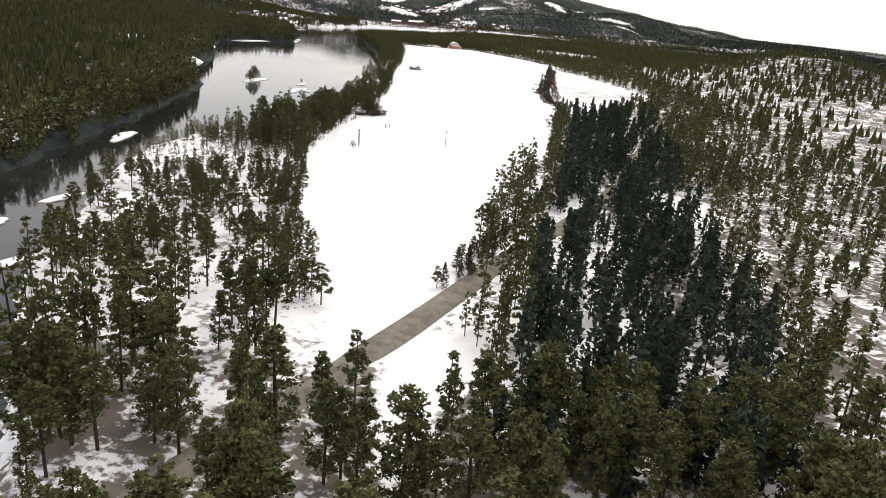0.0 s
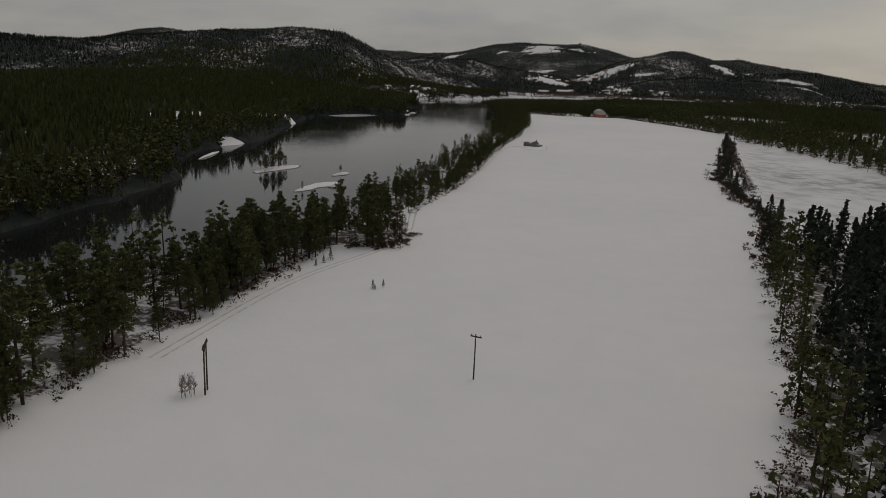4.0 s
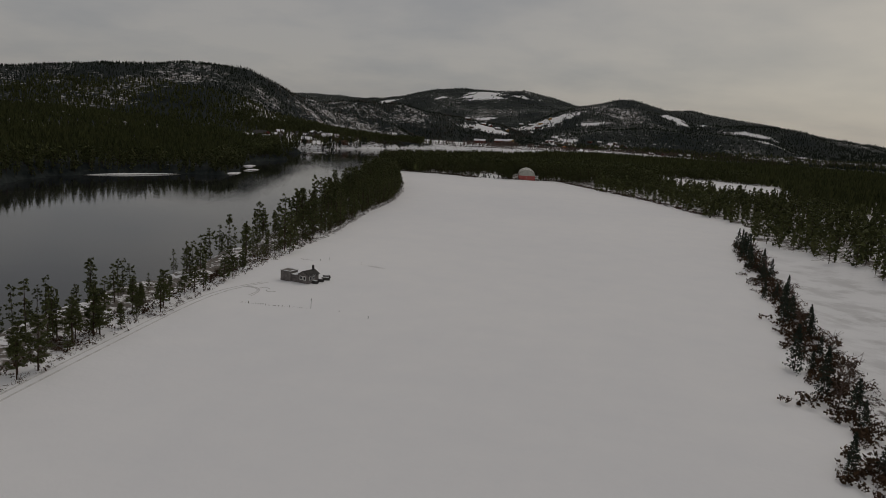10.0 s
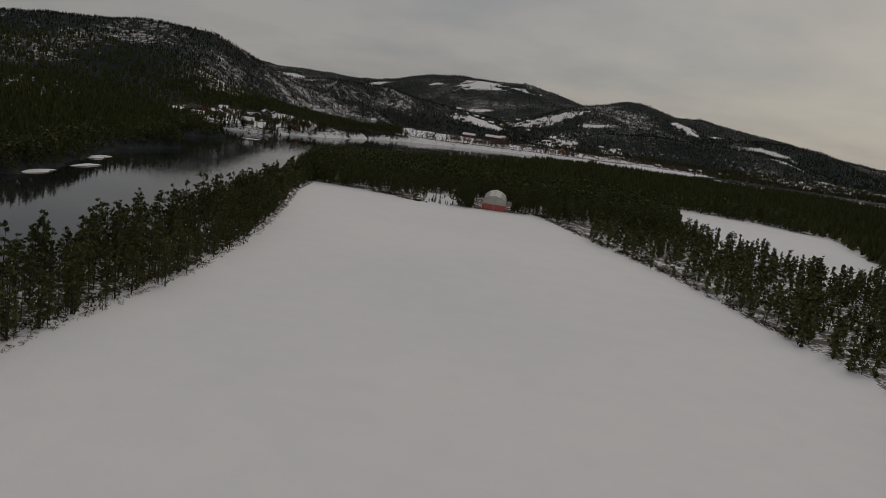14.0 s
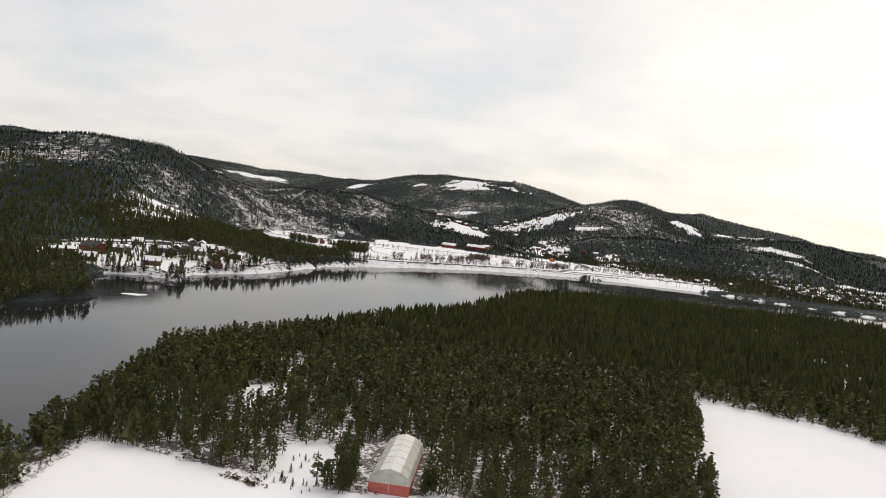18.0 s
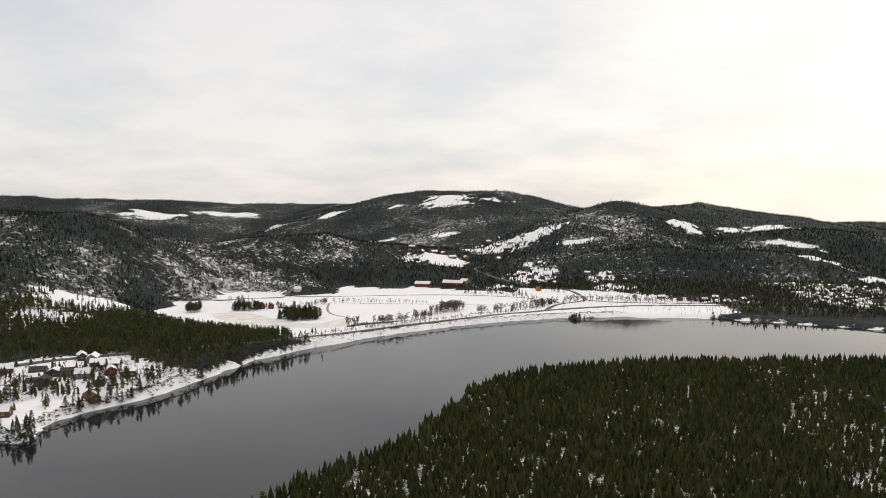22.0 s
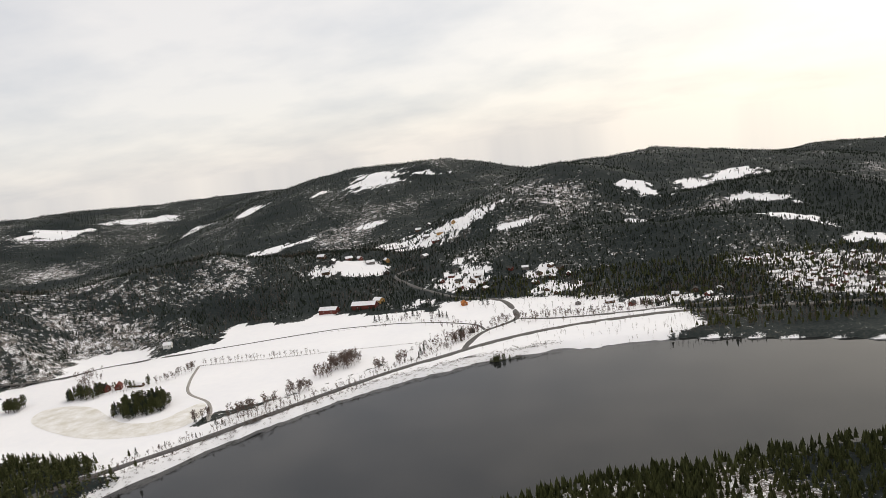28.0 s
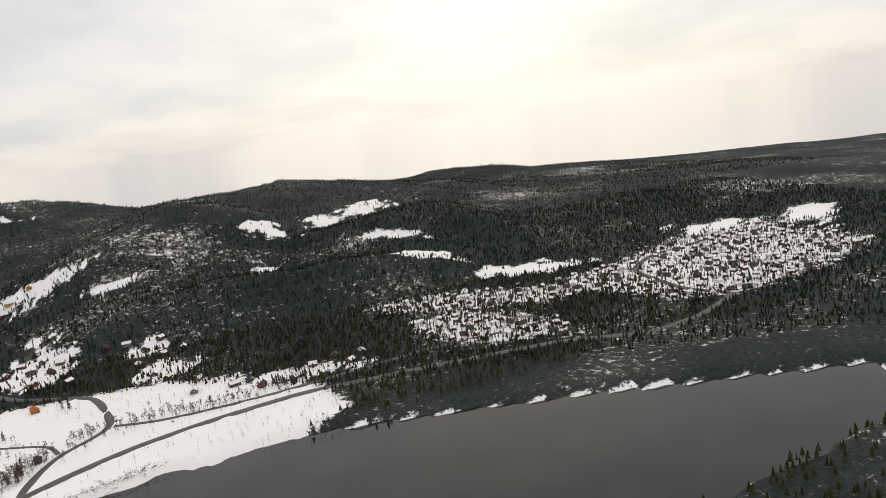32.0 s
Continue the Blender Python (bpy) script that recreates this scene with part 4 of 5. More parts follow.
singles("roadside_spruce", "spruce", on_line(ROADSIDE, 46, 1.3, 2.4, 4.8, 124), "dark bushy spruce between field and road", "spruces beside the road", 73)
singles("roadside_pine", "pine", on_line(ROADSIDE, 34, 1.4, 2.6, 5.0, 125), "dark pine between field and road", "pines between field and road", 74)
HEDGE = [(60, 640), (54, 592), (48, 522), (41, 470), (35, 437), (38, 418), (37, 396), (42, 366), (37, 326), (32, 300)]
singles("hedge_spruce", "spruce", on_line(HEDGE, 52, 1.6, 3.0, 7.5, 61), "bushy dark spruce in the strip between two fields", "trees in the field strip", 54)
scatter("hedge_scrub", "shrub", 1, on_line(HEDGE, 460, 1.7, 0.8, 2.4, 62), "brown scrub in the strip between two fields", "scrub")
singles("strip_birch", "birch", on_line(HEDGE[:7], 16, 2.2, 3.5, 6.0, 63), "leafless birch in the strip between two fields", "bare trees in the field strip", 55)

mid_east = spots_in(14, 122, 330, 1000, 460, 22, 5.5, 9.5, lambda x, y, z: (signed(FIELD, x, y) > 1.0) & (signed(MARSH, x, y) > 1.0) & (signed(EASTFIELD, x, y) > 0.5) & ((x > 60) | (y > 690)))
scatter("field_side_wood", "pine", 0, mid_east, "dark pine forest along the field's far side", "trees", 8)

# across the river and up the hills
line = [(x, y) for x, y in FAR_BANK if y < 1130 and x < -90]
shore = np.concatenate([on_line([(x - 5, y) for x, y in line], 800, 3.0, 5.0, 9.5, 23), on_line([(x + 0.5, y) for x, y in line], 900, 1.8, 2.0, 5.0, 24)])
shore[:, 3] *= np.where((shore[:, 1] > 470) & (shore[:, 1] < 640), 0.5, 1.0)
shore = shore[(shore[:, 2] > WATER_Z + 0.25) & (openness(shore[:, 0], shore[:, 1]) < 0.4)]
scatter("shore_wood", "pine", 0, shore, "dark pines crowding the far river bank", "trees", 8)
west = spots_in(-420, -100, 60, 1500, 480, 7, 6.0, 9.5, lambda x, y, z: (signed(RIVER, x, y) > 0.5) & (x < -60))
wd = signed(RIVER, west[:, 0], west[:, 1])
scatter("pine_forest", "pine", 0, west[wd < 22], "dark pine forest across the river", "trees", 8)
scatter("pine_forest", "pine", -1, west[wd >= 22], "dark pine forest behind the far bank", "trees", 8)
BELT = [(-520, 1380), (-440, 1345), (-320, 1360), (-290, 1406), (-250, 1464), (-236, 1492), (-315, 1508), (-372, 1504), (-480, 1500)]
belt = spots_in(-520, -225, 1340, 1525, 640, 16, 6.0, 9.0, lambda x, y, z: inside(BELT, x, y)[0] & (signed(RIVER, x, y) > 9))
scatter("river_belt_wood", "pine", 0, belt, "dense belt of pines between village and fields", "trees", 8)
west2 = spots_in(-900, -420, 60, 1500, 240, 17, 6.0, 9.5)
scatter("pine_forest", "pine", -1, west2, "dark pine forest on flat ground past the river", "trees", 8)
east = spots_in(90, 480, 60, 1500, 180, 8, 5.0, 8.5, lambda x, y, z: (signed(EASTFIELD, x, y) > 1) & (waves(x, y, 60, 44) > -0.55) & (x > 115))
scatter("mixed_forest", "pine", -1, east, "mixed pine forest on snowy rising ground", "trees", 8)
lake = spots_in(-60, 560, 1690, 1990, 330, 18, 5.0, 8.5, lambda x, y, z: (waves(x, y, 55, 47) > -0.6) & (openness(x, y) < 0.6))
half = len(lake) // 2
scatter("pine_forest", "pine", -1, lake[:half], "dark woods between the road and the town", "trees", 8)
scatter("brown_wood", "birch", 0, lake[half:], "brown leafless woods between the road and the town", "trees", 8)
roadside = spots_in(-40, 330, 1690, 1880, 420, 19, 3.5, 7.5, lambda x, y, z: signed(RIVER, x, y) > 2)
scatter("roadside_birches", "birch", 0, roadside, "bare birches and bushes beside the highway", "trees", 8)
brown = spots_in(-700, -60, 1700, 2250, 340, 20, 4.5, 8.0, lambda x, y, z: (signed(FARFIELD, x, y) > 2) & (waves(x, y, 90, 48) > -0.1) & (x < 1.2 * (y - 2060)))
scatter("slope_birches", "birch", 0, brown, "brown bare trees at the foot of the hills", "trees", 8)


def wooded(x, y, z):
    return np.random.RandomState(len(x)).uniform(0, 1, len(x)) > 0.55 * rockiness(x, y)


hills = spots_in(-1500, 1000, 1500, 2300, 330, 9, 3.4, 6.2, lambda x, y, z: wooded(x, y, z) & (openness(x, y) < 0.6) & (signed(FARFIELD, x, y) > 12) & (signed(RIVER, x, y) > 70))
scatter("hill_forest", "far_fir", 0, hills, "dark spruce forest with snowy gaps on the hills", "trees", 8)
far_hills = spots_in(-1900, 1300, 2300, 3250, 110, 10, 3.0, 5.5, wooded)
scatter("hill_forest", "far_fir", 0, far_hills, "distant dark spruce forest on the ridges", "trees", 8)
west_hills = spots_in(-1800, -900, 500, 1500, 230, 11, 4.5, 7.5, wooded)
scatter("hill_forest", "far_fir", 0, west_hills, "spruce forest on rounded wooded hills", "trees", 8)

# ---- islets, floes and tracks ----
def islet(x, y, a, b2, turn, seed, label, z=0.75):
    rng = np.random.RandomState(seed)
    n, rings = 26, 5
    ph = rng.uniform(0, 6.28, 4)
    verts, faces, fm = [], [], []
    for k in range(rings):
        u = 1.0 - k / rings
        for i in range(n):
            t = 2 * math.pi * i / n
            r = u * (1 + 0.22 * math.sin(2 * t + ph[0]) + 0.14 * math.sin(3 * t + ph[1]) + 0.08 * math.sin(7 * t + ph[2]))
            zz = (-0.5, 0.25, 0.62, 0.85, 1.0)[k] * z
            verts.append((a * r * math.cos(t), b2 * r * math.sin(t), zz + rng.uniform(-0.05, 0.05) * z))
    verts.append((0, 0, 1.05 * z))
    for k in range(rings - 1):
        for i in range(n):
            j = (i + 1) % n
            faces.append((k * n + i, k * n + j, (k + 1) * n + j, (k + 1) * n + i))
            fm.append(1 if k == 0 else 0)
    for i in range(n):
        faces.append(((rings - 1) * n + i, (rings - 1) * n + (i + 1) % n, rings * n))
        fm.append(0)
    ob = new("islet", mesh_from("islet", verts, faces, [M_SNOWCAP, M_STONE], fm, True))
    ob.matrix_basis = pose(x, y, WATER_Z, 0, 0, turn)
    return tagged(ob, label, "islet", kind="structure")


SNOWY = "low rocky islet capped with snow in the river"
for i, (x, y, a, b2, turn) in enumerate([(-118, 400, 16, 4.2, 88), (-88.5, 370, 13, 3.8, 88), (-92.5, 399, 5.5, 1.9, 84), (-83, 370, 2.6, 1.0, 0), (-103, 219, 11, 2.8, 92), (-82.5, 150, 5.5, 2.4, 70), (-84.5, 130, 4, 2, 80),
                                         (-70.5, 110, 5.5, 1.8, 70), (-194, 790, 13, 3.4, 84), (-199, 826, 9, 2.4, 80), (-214, 853, 6, 2.0, 75), (-240, 950, 10, 2.2, 80), (-160, 424, 15, 1.3, 106), (-224, 738, 34, 1.4, 58), (-217, 860, 7, 1.6, 80), (-71, 309, 2.2, 0.9, 60), (-82, 232, 3.0, 1.0, 60)]):
    islet(x, y, a, b2, turn, i, SNOWY)
tagged(islet(-263, 1113, 8.0, 5.6, 40, 40, "flat white ice floe on dark water", 0.35), category="ice floe")
iso = np.array([(-118.5 + 1.6 * math.sin(k * 2.1), 393 + 1.7 * k, WATER_Z + 0.5, 5.4 + 1.8 * math.sin(k * 1.7)) for k in range(-2, 9)] + [(-92.5, 398, WATER_Z + 0.5, 3.0), (-89, 360, WATER_Z + 0.4, 2.4), (-102, 214, WATER_Z + 0.5, 3.6), (-103, 222, WATER_Z + 0.5, 3.0), (-106, 226, WATER_Z + 0.4, 2.6)])
singles("islet_pine", "pine", iso, "small pine on a snowy river islet", "pines on the islets", 56)

TRACK = [(-41.5, 226), (-42, 251), (-43, 266), (-34, 287), (-34, 300), (-43, 326), (-46, 366), (-44, 406), (-46, 430), (-49, 458), (-51, 483), (-53, 508), (-53, 520), (-48, 522)]
M_RUT = simple("packed_wheel_rut", (0.48, 0.47, 0.46), (0.76, 0.76, 0.78), 0.8, 0.8, objspace=False)
for off in (-0.75, 0.75):
    ribbon("wheel_track", [(x + off * 0.8 - 1.8, y + off * 0.3) for x, y in TRACK], 0.2, M_RUT, "wheel ruts in snow along the field edge", 0.03)

for cx, cy, r, a0 in ((-50.0, 513.5, 2.6, -40), (-50.2, 513.2, 3.3, -30), (-47.6, 516.5, 1.1, 10), (-45.8, 516.2, 1.0, 180)):
    ribbon("wheel_track", [(cx + r * math.cos(radians(a0 + 20 * k)), cy + 1.5 * r * math.sin(radians(a0 + 20 * k))) for k in range(9)], 0.14, M_RUT, "curved wheel ruts where vehicles turned in the snow", 0.03)


# ---- buildings ----
def gable(w, l, eave, ridge, over=0.35, thick=0.16, z0=0.0):
    """Roof slabs over a w by l plan, ridge along y."""
    bm = bmesh.new()
    hw = w / 2 + over
    drop = (ridge - eave) / (w / 2) * over
    for s in (-1, 1):
        prism(bm, [(0, ridge + thick), (0, ridge), (s * hw, eave - drop), (s * hw, eave - drop + thick)], -l / 2 - over, l / 2 + over)
    return bm


def grounded(rows):
    """Places given as x, y, size, set on the ground."""
    return np.array([(x, y, ground_z(x, y), s) for x, y, s in rows])


def house(x, y, turn, w, l, eave, ridge, wall_mat, roof_mat, label, group, name="house", category="house", windows=True, chimney=True):
    z = ground_z(x, y)
    ob = thing(name, x, y, z, turn, label, category, group)
    bm = bmesh.new()
    prism(bm, [(-w / 2, -1.2), (w / 2, -1.2), (w / 2, eave), (0, ridge), (-w / 2, eave)], -l / 2, l / 2)
    wall = part("wall", bm, wall_mat, ob)
    roof = part("roof", gable(w, l, eave, ridge), roof_mat, ob, "snow-covered roof" if roof_mat is M_SNOWCAP else "")
    if chimney:
        part("chimney", boxes((0.2, l * 0.18, ridge - 0.5, 0.6, 0.6, 1.3)), M_STONE, roof)
    if windows:
        for sx in (-1, 1):
            for k in range(2):
                yy = (k - 0.5) * l * 0.45
                wd = part("window", boxes((sx * (w / 2 + 0.03), yy, eave * 0.35, 0.08, 1.35, 1.15)), M_WHITEWALL, ob)
                part("pane", boxes((sx * (w / 2 + 0.06), yy, eave * 0.35 + 0.1, 0.06, 1.1, 0.95)), M_WINDOW, wd)
        for sy in (-1, 1):
            wd = part("window", boxes((0, sy * (l / 2 + 0.03), eave * 0.4, 1.3, 0.08, 1.1)), M_WHITEWALL, ob)
            part("pane", boxes((0, sy * (l / 2 + 0.06), eave * 0.4 + 0.1, 1.05, 0.06, 0.9)), M_WINDOW, wd)
        part("door", boxes((w * 0.28, -l / 2 - 0.04, 0.0, 0.95, 0.08, 2.0)), M_BROWN, ob)
    return ob


# the hut by the field
hut = thing("hut", -42.5, 525.9, ground_z(-42.5, 525.9), -16, "small grey weathered wooden hut with white window frames in snow", "hut")
bm = bmesh.new()
prism(bm, [(-1.2, -0.4), (1.2, -0.4), (1.2, 1.65), (0, 2.35), (-1.2, 1.65)], -1.7, 1.7)
part("wall", bm, M_GREYWOOD, hut)
hroof = part("roof", gable(2.4, 3.4, 1.68, 2.40, 0.2, 0.07), M_DARKROOF, hut, "dark roof with little snow")
part("chimney", boxes((0.05, 1.35, 2.1, 0.34, 0.34, 1.15)), M_DARKROOF, hroof)
part("ridge_snow", boxes((0, 0, 2.45, 0.16, 3.5, 0.05)), M_SNOWCAP, hroof)
part("eave_snow", boxes((1.33, 0, 1.58, 0.10, 3.7, 0.07), (-1.33, 0, 1.58, 0.10, 3.7, 0.07)), M_SNOWCAP, hroof)
for xx in (-0.42, 0.42):
    wd = part("window", boxes((xx, -1.73, 0.65, 0.66, 0.06, 0.80)), M_WHITEWALL, hut, "white window frame")
    part("pane", boxes((xx, -1.76, 0.77, 0.42, 0.05, 0.56)), M_WINDOW, wd)
for yy in (-1.0, 0.1):
    wd = part("window", boxes((1.23, yy, 0.70, 0.06, 0.62, 0.72)), M_WHITEWALL, hut, "white window frame")
    part("pane", boxes((1.26, yy, 0.80, 0.05, 0.42, 0.52)), M_WINDOW, wd)
shed = thing("shed", -46.6, 526.1, ground_z(-46.6, 526.1), -16, "grey box-shaped shed with a snow-rimmed flat roof", "shed")
part("wall", boxes((0, 0, -0.4, 2.4, 2.3, 2.35)), M_GREYWOOD, shed)
sroof = part("roof", boxes((0, 0, 1.95, 2.5, 2.4, 0.08)), M_STONE, shed, "flat grey roof")
part("snow_rim", boxes((0, -1.17, 2.03, 2.6, 0.14, 0.10), (0, 1.12, 2.03, 2.6, 0.26, 0.12), (-1.22, 0, 2.03, 0.12, 2.2, 0.10), (1.18, 0, 2.03, 0.2, 2.2, 0.11), bevel=0.02), M_SNOWCAP, sroof, "snow along the roof's rim")
part("link_wall", boxes((1.95, 0.1, -0.4, 1.5, 1.7, 1.85)), M_GREYWOOD, shed)
part("link_roof", boxes((1.95, 0.1, 1.45, 1.5, 1.9, 0.13), bevel=0.03), M_SNOWCAP, shed, "snowy lean-to roof")
for k, (dx, dy, s) in enumerate([(-40.9, 525.3, 1.0), (-40.4, 527.3, 0.8), (-40.1, 529.2, 1.1), (-40.6, 531.2, 0.9)]):
    w = thing("wood_pile", dx, dy, ground_z(dx, dy), 20 * k - 20, "dark heap of timber capped with snow beside the hut", "wood pile", "heaps beside the hut")
    bm = bmesh.new()
    for i in range(6):
        tube(bm, (-0.75 * s, -0.40 + 0.16 * i, 0.12 + 0.14 * (i % 3)), (0.75 * s, -0.42 + 0.17 * i, 0.13 + 0.15 * (i % 3)), 0.13, 0.11, 6)
    part("logs", bm, M_DARKROOF, w)
    part("snow_cover", boxes((0, 0.05, 0.52, 1.1 * s, 0.45, 0.08), bevel=0.03), M_SNOWCAP, w)

# marker stakes in the field, and the dry grass along their lines
for i, (x, y, h) in enumerate([(-52.8, 547.6, 0.3), (-51, 547.1, 0.3), (-48.2, 547.8, 0.5), (-46.5, 548.8, 0.7), (-38.6, 547.9, 0.5), (-35.5, 546.7, 0.25), (-45.3, 505.7, 0.4), (-42.1, 505.4, 0.35), (-38, 506.1, 0.35), (-34.5, 506.9, 1.5), (-29.3, 506.4, 0.3), (-23.6, 504.4, 0.4)]):
    st = thing("stake", x, y, ground_z(x, y), 31 * i, "thin weathered wooden stake in the snow", "stake", "stakes near the hut")
    bm = bmesh.new()
    tube(bm, (0, 0, -0.3), (0.04, 0.02, h), 0.04, 0.03, 6)
    part("shaft", bm, M_POLE, st)
    if h > 1.2:
        part("cap", boxes((0.04, 0.02, h, 0.14, 0.14, 0.2), bevel=0.03), M_GREYWOOD, st)
dry = np.concatenate([on_line([(-47, 505.8), (-40, 505.8), (-34.5, 506.8)], 26, 0.12, 0.12, 0.28, 91), on_line([(-37, 547.2), (-32.7, 546.1)], 16, 0.1, 0.12, 0.3, 92), on_line([(-53, 547.6), (-50, 547.2)], 8, 0.1, 0.12, 0.25, 93)])
scatter("dry_grass", "shrub", 0, dry, "brown dry grass poking through the field snow", "grass")


# ---- power poles ----
def pole_mast(bm, x, h, r=0.095):
    return tube(bm, (x, 0, -0.8), (x, 0, h), r, r * 0.72, 8)


hp = thing("power_pole", -33.0, 220.0, ground_z(-33, 220), 112, "dark wooden double power pole with a crossarm", "power pole")
for xx in (-0.6, 0.6):
    part("mast", pole_mast(bmesh.new(), xx, 5.4), M_POLE, hp)
part("crossarm", boxes((0, 0, 5.0, 2.6, 0.14, 0.16), bevel=0.02), M_POLE, hp)
bm = bmesh.new()
tube(bm, (-0.6, 0.08, 3.6), (0.6, 0.08, 4.9), 0.05, 0.05, 6)
part("brace", bm, M_POLE, hp)
for xx in (-1.1, 0, 1.1):
    bm = bmesh.new()
    tube(bm, (xx, 0, 5.16), (xx, 0, 5.32), 0.05, 0.03, 8)
    tube(bm, (xx, 0, 5.32), (xx, 0, 5.4), 0.07, 0.05, 8)
    part("insulator", bm, M_DARKROOF, hp)
sp = thing("power_pole", -8.1, 232.8, ground_z(-8.1, 232.8), -12, "single dark wooden power pole in the snowy field", "power pole")
part("mast", pole_mast(bmesh.new(), 0, 5.2), M_POLE, sp)
part("crossarm", boxes((0, 0.1, 4.85, 1.3, 0.1, 0.12)), M_POLE, sp)
for xx in (-0.55, 0.55):
    bm = bmesh.new()
    tube(bm, (xx, 0.1, 4.97), (xx, 0.1, 5.15), 0.05, 0.04, 8)
    part("insulator", bm, M_DARKROOF, sp)
scatter("pole_bush", "birch", 2, grounded([(-34.4, 219.2, 2.4), (-33.8, 218.6, 2.1), (-34.9, 219.8, 1.9), (-34.2, 218.2, 2.0), (-35.0, 218.8, 2.2), (-34.6, 218.6, 2.4), (-34.0, 219.4, 2.0), (-35.3, 219.3, 1.9), (-34.5, 218.0, 1.8), (-33.6, 218.9, 1.7)]), "leafless bush at the foot of the power pole", "bush", 3)
singles("sapling", "spruce", grounded([(-30.4, 261.6, 1.5), (-29.2, 263, 1.2), (-29.9, 261.2, 0.8), (-43.9, 270.5, 1.3), (-43.5, 272.8, 1.6), (-43.2, 275.1, 2.2)]), "small dark spruce sapling standing in snow", "saplings in the field", 57)
scatter("notch_scrub", "shrub", 1, on_line([(-44, 286), (-37, 288), (-37, 301)], 34, 1.0, 0.8, 1.8, 64), "brown scrub on a wooded corner of the field", "scrub")
singles("notch_birch", "birch", on_line([(-43, 288), (-38, 290), (-39, 302)], 16, 1.2, 2.5, 4.5, 65), "leafless birch at a wooded corner of the field", "bare trees at the field corner", 58)

# ---- the tarpaulin hall at the end of the field ----
hall = thing("storage_hall", -31.5, 891.5, 0, 6, "storage hall with pale tarpaulin roof and faded red base", "storage hall")
W, L = 10.6, 29.0
for nm, sx in (("side_wall", -1), ("side_wall", 1)):
    part(nm, boxes((sx * (W / 2 - 0.06), 0, -0.5, 0.12, L, 3.6)), M_PINKRED, hall)
for xx in (-W / 4, W / 4):
    part("front_panel", boxes((xx, -L / 2 + 0.06, -0.5, W / 2 - 0.16, 0.12, 3.5)), M_PINKRED, hall, "faded red front panel")
part("front_post", boxes((0, -L / 2, -0.4, 0.16, 0.2, 3.5)), M_TARP, hall)
part("back_panel", boxes((0, L / 2 - 0.06, -0.5, W - 0.3, 0.12, 3.5)), M_PINKRED, hall)
arch = [(-W / 2 - 0.15, 3.0), (-W / 2 + 0.5, 4.9), (-W / 4, 6.3), (0, 7.0), (W / 4, 6.3), (W / 2 - 0.5, 4.9), (W / 2 + 0.15, 3.0)]
inner = [(x * 0.985, z - 0.12) for x, z in arch]
for (a0, a1), (b0, b1) in zip(zip(arch, arch[1:]), zip(inner, inner[1:])):
    bm = bmesh.new()
    prism(bm, [a0, a1, b1, b0], -L / 2 - 0.2, L / 2 + 0.2)
    flat_top = abs(a0[0] + a1[0]) < W * 0.55
    part("roof_panel", bm, M_ROOFTARP if flat_top else M_TARP, hall, "dirty white tarpaulin panel" if flat_top else "pale tarpaulin panel")
for yy in (-L / 2 + 0.02, L / 2 - 0.02):
    bm = bmesh.new()
    prism(bm, [(x * 0.975, z - 0.16) for x, z in arch], yy - 0.05, yy + 0.05)
    part("gable_sheet", bm, M_TARP, hall, "pale tarpaulin gable")

for k in range(1, 6):
    bm = bmesh.new()
    for (x0, z0), (x1, z1) in zip(arch, arch[1:]):
        tube(bm, (x0, -L / 2 + k * L / 6, z0 + 0.02), (x1, -L / 2 + k * L / 6, z1 + 0.02), 0.05, 0.05, 5)
    part("roof_strap", bm, M_TARP, hall)
singles("hall_pine", "pine", np.concatenate([on_line([(-47, 874), (-43, 873), (-41, 875), (-42, 882)], 18, 1.1, 6.5, 10.0, 97), on_line([(-21.5, 880), (-19, 883)], 6, 0.8, 5.5, 8.5, 99)]), "tall pine close before the storage hall", "pines before the hall", 68)
yard = np.concatenate([on_line([(-62, 872), (-56, 872), (-48, 872)], 18, 1.6, 0.9, 2.4, 94), on_line([(-58, 882), (-54, 895)], 10, 3.0, 1.0, 2.6, 95)])
singles("yard_sapling", "spruce", yard, "young spruce in the snowy gap beside the hall", "saplings beside the hall", 63)
scatter("yard_scrub", "shrub", 1, on_line([(-72, 870), (-66, 869), (-60, 868)], 30, 1.2, 0.7, 1.5, 96), "reddish brown scrub at the field corner", "scrub")

# a snow-covered trailer parked beside the hall
tr = thing("trailer", -8.2, 886.5, 0, 35, "small trailer under snow parked at the wood edge", "trailer")
part("bed", boxes((0, 0, 0.55, 1.7, 3.2, 0.14), (0.82, 0, 0.69, 0.06, 3.2, 0.45), (-0.82, 0, 0.69, 0.06, 3.2, 0.45), (0, 1.57, 0.69, 1.6, 0.06, 0.45), (0, -1.57, 0.69, 1.6, 0.06, 0.45)), M_STEEL, tr)
part("snow_load", boxes((0, 0, 0.72, 1.5, 3.0, 0.55), bevel=0.15), M_SNOWCAP, tr, "heaped snow")
for sx in (-1, 1):
    bm = bmesh.new()
    tube(bm, (sx * 0.86, 0, 0.34), (sx * 1.06, 0, 0.34), 0.34, 0.34, 16)
    wheel = part("wheel", bm, M_DARKROOF, tr)
    bm = bmesh.new()
    tube(bm, (sx * 1.05, 0, 0.34), (sx * 1.08, 0, 0.34), 0.18, 0.16, 12)
    part("rim", bm, M_STEEL, wheel)
part("drawbar", boxes((0, -2.2, 0.5, 0.1, 1.4, 0.1)), M_STEEL, tr)

